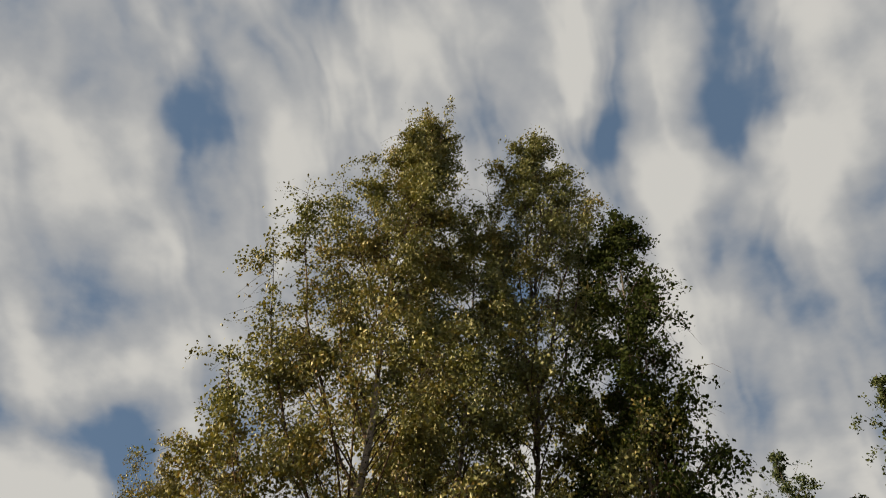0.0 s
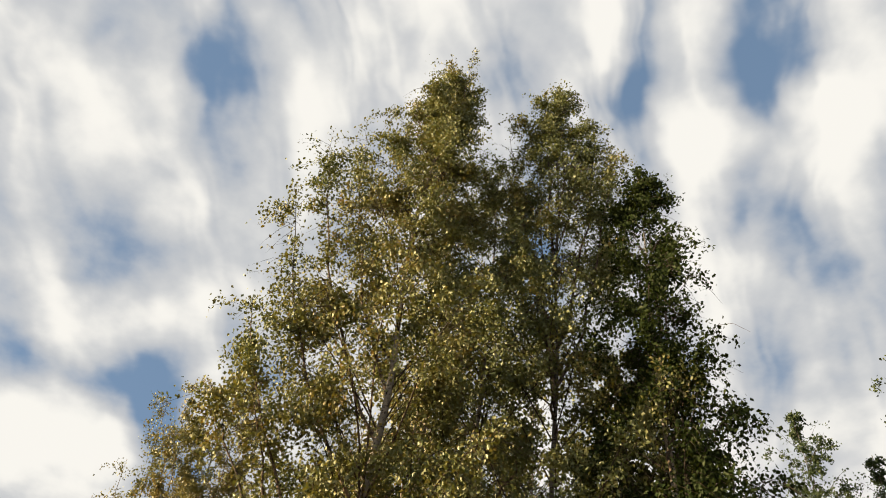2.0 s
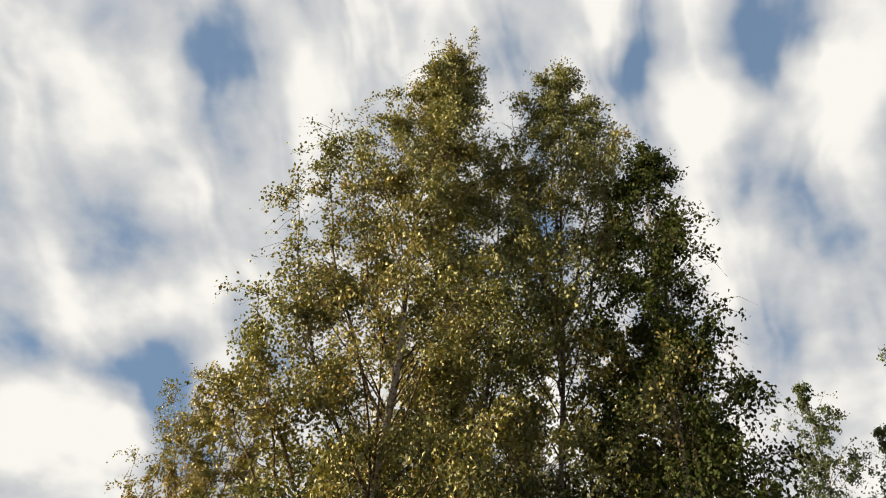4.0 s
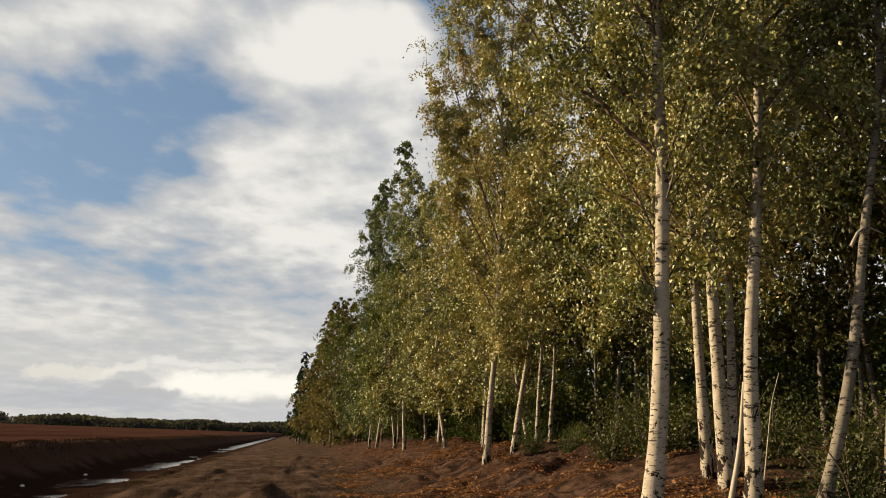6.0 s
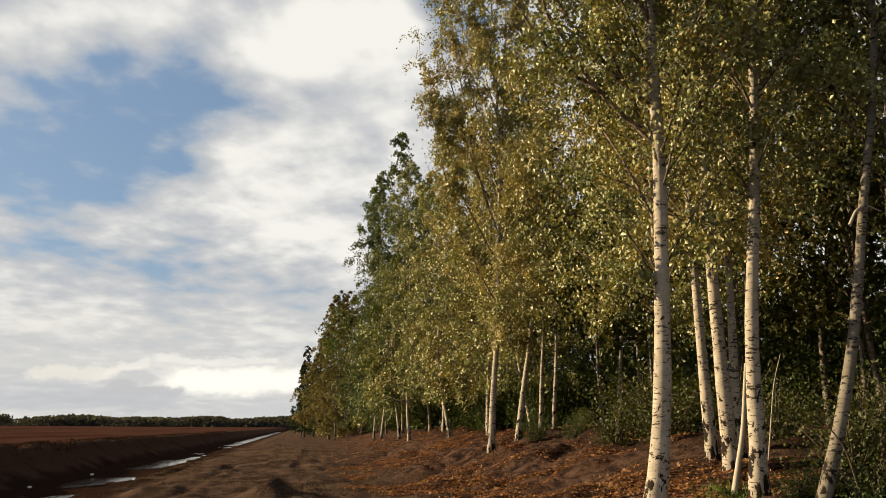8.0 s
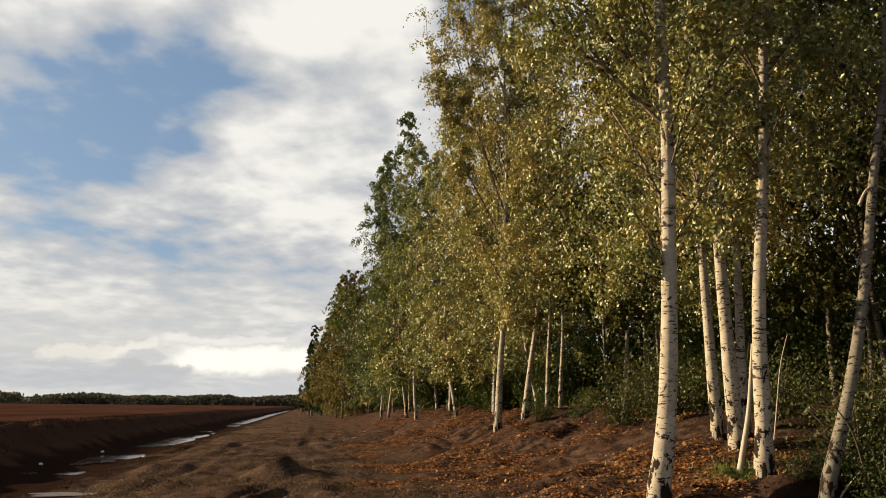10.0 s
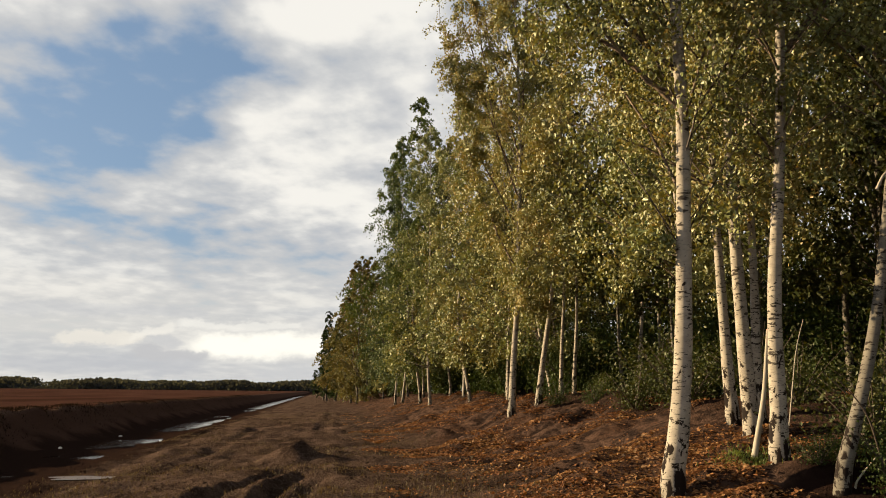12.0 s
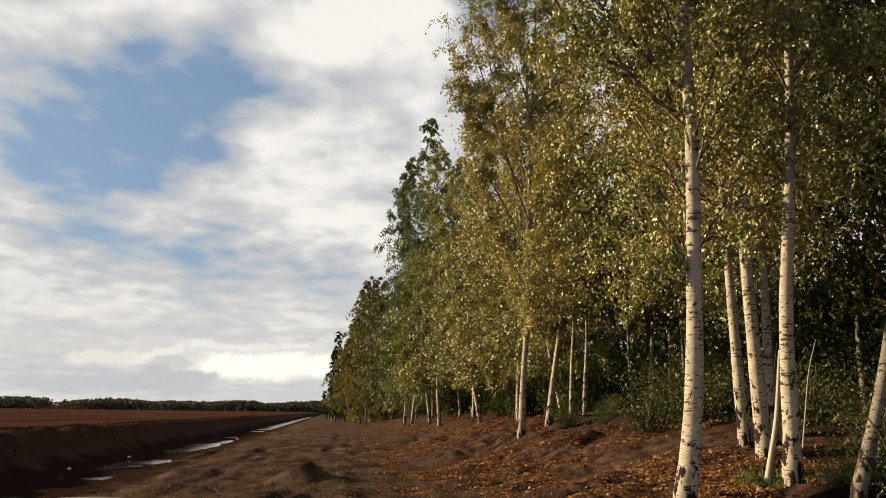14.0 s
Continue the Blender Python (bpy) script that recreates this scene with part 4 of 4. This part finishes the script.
for k, x, y, size in ((5, 8.2, 10.9, 0.95), (5, 7.5, 10.1, 1.0), (5, 8.6, 10.0, 1.0), (5, 7.4, 9.6, 0.8), (2, 7.0, 9.0, 0.8), (2, 6.7, 8.5, 0.7), (5, 7.6, 8.7, 0.85), (2, 6.5, 9.9, 0.6), (0, 8.4, 9.4, 0.55), (2, 8.3, 8.7, 0.9), (2, 9.0, 8.9, 1.0), (2, 7.9, 8.2, 0.75), (2, 9.5, 9.9, 1.0), (2, 6.9, 10.1, 0.5), (0, 9.2, 11.4, 0.5), (5, 8.6, 13.6, 0.95), (5, 9.4, 12.4, 1.0), (5, 8.6, 18.2, 1.3), (5, 9.3, 20.0, 1.5), (5, 8.3, 20.6, 1.1), (5, 9.9, 17.2, 1.4), (5, 9.7, 22.2, 1.6),
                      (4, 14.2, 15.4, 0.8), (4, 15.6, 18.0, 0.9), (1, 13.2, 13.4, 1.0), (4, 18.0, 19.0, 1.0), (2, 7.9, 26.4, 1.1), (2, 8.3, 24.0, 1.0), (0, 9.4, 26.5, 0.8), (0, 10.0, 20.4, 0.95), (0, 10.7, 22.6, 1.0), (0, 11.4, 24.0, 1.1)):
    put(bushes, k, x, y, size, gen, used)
# rows added as backing: close sky gaps, dark colour stands for shaded depth
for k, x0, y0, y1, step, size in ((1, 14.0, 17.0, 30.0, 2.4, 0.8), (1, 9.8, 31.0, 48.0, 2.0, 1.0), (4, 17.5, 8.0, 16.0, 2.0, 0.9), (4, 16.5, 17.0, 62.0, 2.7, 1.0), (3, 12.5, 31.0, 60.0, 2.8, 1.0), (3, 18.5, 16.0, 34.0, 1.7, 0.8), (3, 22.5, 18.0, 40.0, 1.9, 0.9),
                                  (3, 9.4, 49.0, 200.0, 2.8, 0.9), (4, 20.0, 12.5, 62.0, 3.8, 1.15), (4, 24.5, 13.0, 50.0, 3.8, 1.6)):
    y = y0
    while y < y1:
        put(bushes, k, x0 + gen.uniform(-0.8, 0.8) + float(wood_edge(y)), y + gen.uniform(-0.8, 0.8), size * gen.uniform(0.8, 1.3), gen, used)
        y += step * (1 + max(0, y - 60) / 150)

# thin poles and dead sticks among the trunks
def make_stick(name, label, base, points, radius, mat):
    stick = tagged(new(name), label, "stick")
    stick.location = base
    p = np.array(points, float)
    s = np.linspace(0, 1, len(p))
    t = np.linspace(0, 1, 14)
    line = np.stack([np.interp(t, s, p[:, k]) for k in range(3)], -1)
    for _ in range(2):
        line[1:-1] = (line[:-2] + 2 * line[1:-1] + line[2:]) / 4
    part("stem", mesh_from("stem", *tubes([(line, radius * (1 - 0.6 * t))], 8)), mat, stick)


make_stick("leaning_stick", "bare pale branch leaning against a birch", on_ground(6.29, 11.2), [(0, 0, -0.1), (0.27, 0.05, 0.9), (0.42, 0.1, 1.9)], 0.05, DEADWOOD)
make_stick("bent_branch", "pale bare branch arching from a leaning birch", (7.18, 9.25, 4.3), [(0, 0, 0), (0.12, 0, 0.22), (0.28, 0, 0.3), (0.5, 0, 0.22)], 0.022, DEADWOOD)
make_stick("dead_sapling", "crooked bare dead sapling in the undergrowth", on_ground(7.5, 12.2), [(0, 0, -0.1), (0.12, 0, 0.6), (0.2, 0, 1.1), (0.26, 0, 1.35), (0.4, 0, 1.75)], 0.012, DEADWOOD)
make_stick("broken_branch", "short broken pale branch stuck in the undergrowth", on_ground(6.55, 9.3), [(0, 0, -0.1), (0.02, 0, 0.06), (0.15, 0, 0.2), (0.32, 0, 0.36)], 0.017, DEADWOOD)
make_stick("bare_stem", "thin bare stem arching out of the shrubs", on_ground(7.3, 9.0), [(0, 0, -0.1), (0.1, 0, 0.3), (0.24, 0, 0.95), (0.34, 0, 1.2), (0.5, 0, 1.45)], 0.013, DEADWOOD)
make_stick("bare_stem", "thin bare stem leaning in the undergrowth", on_ground(6.9, 9.1), [(0, 0, -0.1), (-0.2, 0, 0.85), (-0.36, 0, 1.1), (-0.62, 0, 1.36)], 0.014, TWIG)


# ---------------------------------------------------------------- litter, far woods, stones
def make_litter():
    g = np.random.default_rng(61)
    x, y = g.uniform(1.0, 10.5, 330000), 6 * (58 / 6) ** g.uniform(0, 1, 330000)
    keep = (1.6 * smooth_noise(x, y * 0.7, 1.7, 62) + 0.9 * smooth_noise(x, y, 0.6, 63) + 0.4 * np.clip((x - 2.0) / 2.5, 0, 1) + 0.4 * g.normal(size=len(x)) > 1.25) & (g.uniform(0, 1, len(x)) < 0.8) & ((x < 5.9) | (y > 10.9))
    # drifts of leaves: place and half widths
    for cx, cy, wx, wy in ((4.0, 32.0, 1.2, 3.0), (2.9, 19.3, 0.7, 1.6), (3.3, 10.6, 1.2, 1.7), (5.6, 13.2, 1.0, 1.8), (5.5, 11.0, 0.8, 0.6), (3.9, 15.0, 0.8, 1.0)):
        keep |= g.uniform(0, 1, len(x)) < 0.55 * np.exp(-((x - cx) / wx) ** 2 - ((y - cy) / wy) ** 2) * (smooth_noise(x, y, 0.7, 64) > -0.2)
    x, y = x[keep], y[keep]
    spots = np.stack([x, y, ground_z(x, y) + 0.025], -1)
    count = len(spots)
    a = g.normal(size=(count, 3)) * np.array([1, 1, 0.25])
    a /= np.linalg.norm(a, axis=1, keepdims=True)
    b = np.cross(a, np.array([0, 0, 1]) + 0.35 * g.normal(size=(count, 3)))
    b /= np.linalg.norm(b, axis=1, keepdims=True)
    size = g.uniform(0.014, 0.036, (count, 1)) * (1 + y[:, None] / 60)
    lift = np.array([0, 0, 1]) * size * 0.2
    verts = np.stack([spots - a * size, spots + b * size * 0.7 + lift, spots + a * size, spots - b * size * 0.7 + lift], 1).reshape(-1, 3)
    mesh = mesh_from("fallen_leaves", verts, np.arange(count * 4).reshape(-1, 4), smooth=False)
    tagged(part("fallen_leaves", mesh, LITTER), "orange and brown fallen birch leaves on the bank", "leaf litter", kind="stuff")


make_litter()


def make_far_woods():
    g = np.random.default_rng(71)
    spots = []
    for k in range(2000):
        x = g.uniform(-420, 10)
        y = 640 + g.uniform(0, 60)
        gap = -229 < x < -205
        high = (7.2 + 2.2 * float(smooth_noise(x, 0, 24.0, 72))) * (0.15 if gap else 1.35 if -252 < x < -229 else 1)
        c = np.array([x, y, 0.6])
        high *= g.uniform(0.75, 1.12)
        p = g.normal(size=(30, 3)) * np.array([5.0, 4.0, 0.0])
        p[:, 2] = g.uniform(0, 1, 30) ** 0.8 * high
        p[:, :2] *= (1.25 - p[:, 2:] / high)
        spots.append(c + p)
    centres = np.concatenate(spots)
    count = len(centres)
    up = g.normal(size=(count, 3)) * np.array([0.4, 0.3, 0.0]) + np.array([0, 0, 1])
    side = np.cross(up, g.normal(size=(count, 3)) * np.array([0.4, 0.0, 0.2]) + np.array([0, 1, 0]))
    size = g.uniform(0.5, 0.95, (count, 1))
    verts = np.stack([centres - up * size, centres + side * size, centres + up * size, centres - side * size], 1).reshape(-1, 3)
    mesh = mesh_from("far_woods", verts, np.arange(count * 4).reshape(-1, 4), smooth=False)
    tagged(part("far_woods", mesh, HAZY_WOOD), "dark distant wood beyond the peat field", "woods", kind="stuff")
make_far_woods()


def make_stone(x, y, size, seed):
    """A rounded pale stone, half sunk."""
    g = np.random.default_rng(seed)
    bm = bmesh.new()
    bmesh.ops.create_icosphere(bm, subdivisions=2, radius=1.0)
    for v in bm.verts:
        v.co = v.co * (1 + 0.18 * math.sin(3 * v.co.x + seed) + 0.12 * math.sin(4 * v.co.y + 2 * seed))
        v.co = Vector((v.co.x * size, v.co.y * size * 0.8, v.co.z * size * 0.6))
    mesh = bpy.data.meshes.new("stone")
    bm.to_mesh(mesh)
    bm.free()
    ob = part("stone", mesh, STONE)
    ob.matrix_basis = pose(*on_ground(x, y, -0.2 * size), 0, 0, float(g.uniform(0, 360)))
    tagged(ob, "pale rounded stone lying beside the ditch", "stone", "stones in the ditch")


for k, (x, y, size) in enumerate(((-8.9, 38.0, 0.09), (-9.0, 30.0, 0.08), (-9.2, 21.0, 0.06), (-6.4, 34.0, 0.06))):
    make_stone(x, y, size, 100 + k)


def make_clods():
    """Loose lumps of peat on the track and the bank."""
    g = np.random.default_rng(81)
    count = 9000
    x, y = g.uniform(-6.5, 9.0, count), 6 * (50 / 6) ** g.uniform(0, 1, count)
    keep = smooth_noise(x, y, 1.3, 82) + 0.5 * g.normal(size=count) > 0.1
    x, y = x[keep], y[keep]
    count = len(x)
    size = (0.010 + 0.018 * g.uniform(0, 1, count) ** 3) * (1 + y / 50)
    ball = np.array([(1, 0, 0), (0, 1, 0), (-1, 0, 0), (0, -1, 0), (0, 0, 1), (0, 0, -1)], float)
    corner = np.array([(0, 1, 4), (1, 2, 4), (2, 3, 4), (3, 0, 4), (1, 0, 5), (2, 1, 5), (3, 2, 5), (0, 3, 5)])
    verts = ball[None] * g.uniform(0.6, 1.3, (count, 6, 1)) * size[:, None, None] + g.normal(size=(count, 6, 3)) * size[:, None, None] * 0.15
    verts += np.stack([x, y, ground_z(x, y) + size * 0.3], -1)[:, None]
    faces = (np.arange(count)[:, None, None] * 6 + corner[None]).reshape(-1, 3)
    mesh = mesh_from("soil_clods", verts.reshape(-1, 3), faces)
    strip = mesh.attributes.new("strip", "FLOAT", "POINT")
    strip.data.foreach_set("value", np.repeat(x, 6).astype(np.float32))
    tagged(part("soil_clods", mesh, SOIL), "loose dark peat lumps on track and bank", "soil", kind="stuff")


make_clods()


def blades(name, label, category, x, y, tall, wide, mat, g):
    """Thin bent grass blades standing on the ground."""
    count = len(x)
    foot = np.stack([x, y, ground_z(x, y) - 0.01], -1)
    turn = g.uniform(0, 6.28, count)
    side = np.stack([np.cos(turn), np.sin(turn), 0 * turn], -1) * wide
    lean = g.normal(size=(count, 3)) * np.array([0.35, 0.35, 0]) + np.array([0, 0, 1])
    high = tall * g.uniform(0.4, 1.2, (count, 1))
    tip = foot + lean * high + np.array([0, 0, -0.1]) * high
    mid = foot + lean * np.array([0.3, 0.3, 0.6]) * high
    verts = np.stack([foot - side, foot + side, mid + side * 0.7, tip, mid - side * 0.7], 1).reshape(-1, 3)
    k = np.arange(count)[:, None] * 5
    mesh = mesh_from(name, verts, np.concatenate([k + np.array([0, 1, 2]), k + np.array([0, 2, 4]), k + np.array([4, 2, 3])]), smooth=False)
    tagged(part(name, mesh, mat), label, category, kind="stuff")


def make_grass():
    g = np.random.default_rng(91)
    # shaggy dry growth along the brink of the ditch
    count = 26000
    y = 8 * (130 / 8) ** g.uniform(0, 1, count)
    x = -11.3 + 0.4 * smooth_noise(y, y, 2.5, 92) + g.normal(size=count) * 0.55
    keep = smooth_noise(x, y, 1.1, 93) + 0.4 * g.normal(size=count) > 0.0
    blades("brink_grass", "dark dry grass along the ditch's brink", "grass", x[keep], y[keep], 0.11, 0.015, DRY_DARK, g)
    count = 42000
    x, y = g.uniform(-6.0, 3.5, count), 6 * (60 / 6) ** g.uniform(0, 1, count)
    keep = smooth_noise(x, y, 1.9, 94) + 0.3 * g.normal(size=count) > 0.35
    blades("track_grass", "short straw-coloured dry grass on the peat track", "grass", x[keep], y[keep], 0.075, 0.008, DRY, g)
    count = 800
    x, y = 6.22 + 0.24 * g.normal(size=count), 11.1 + 0.25 * g.normal(size=count)
    blades("green_grass", "fresh green grass at the foot of a birch", "grass", x, y, 0.09, 0.007, GRASS, g)


make_grass()
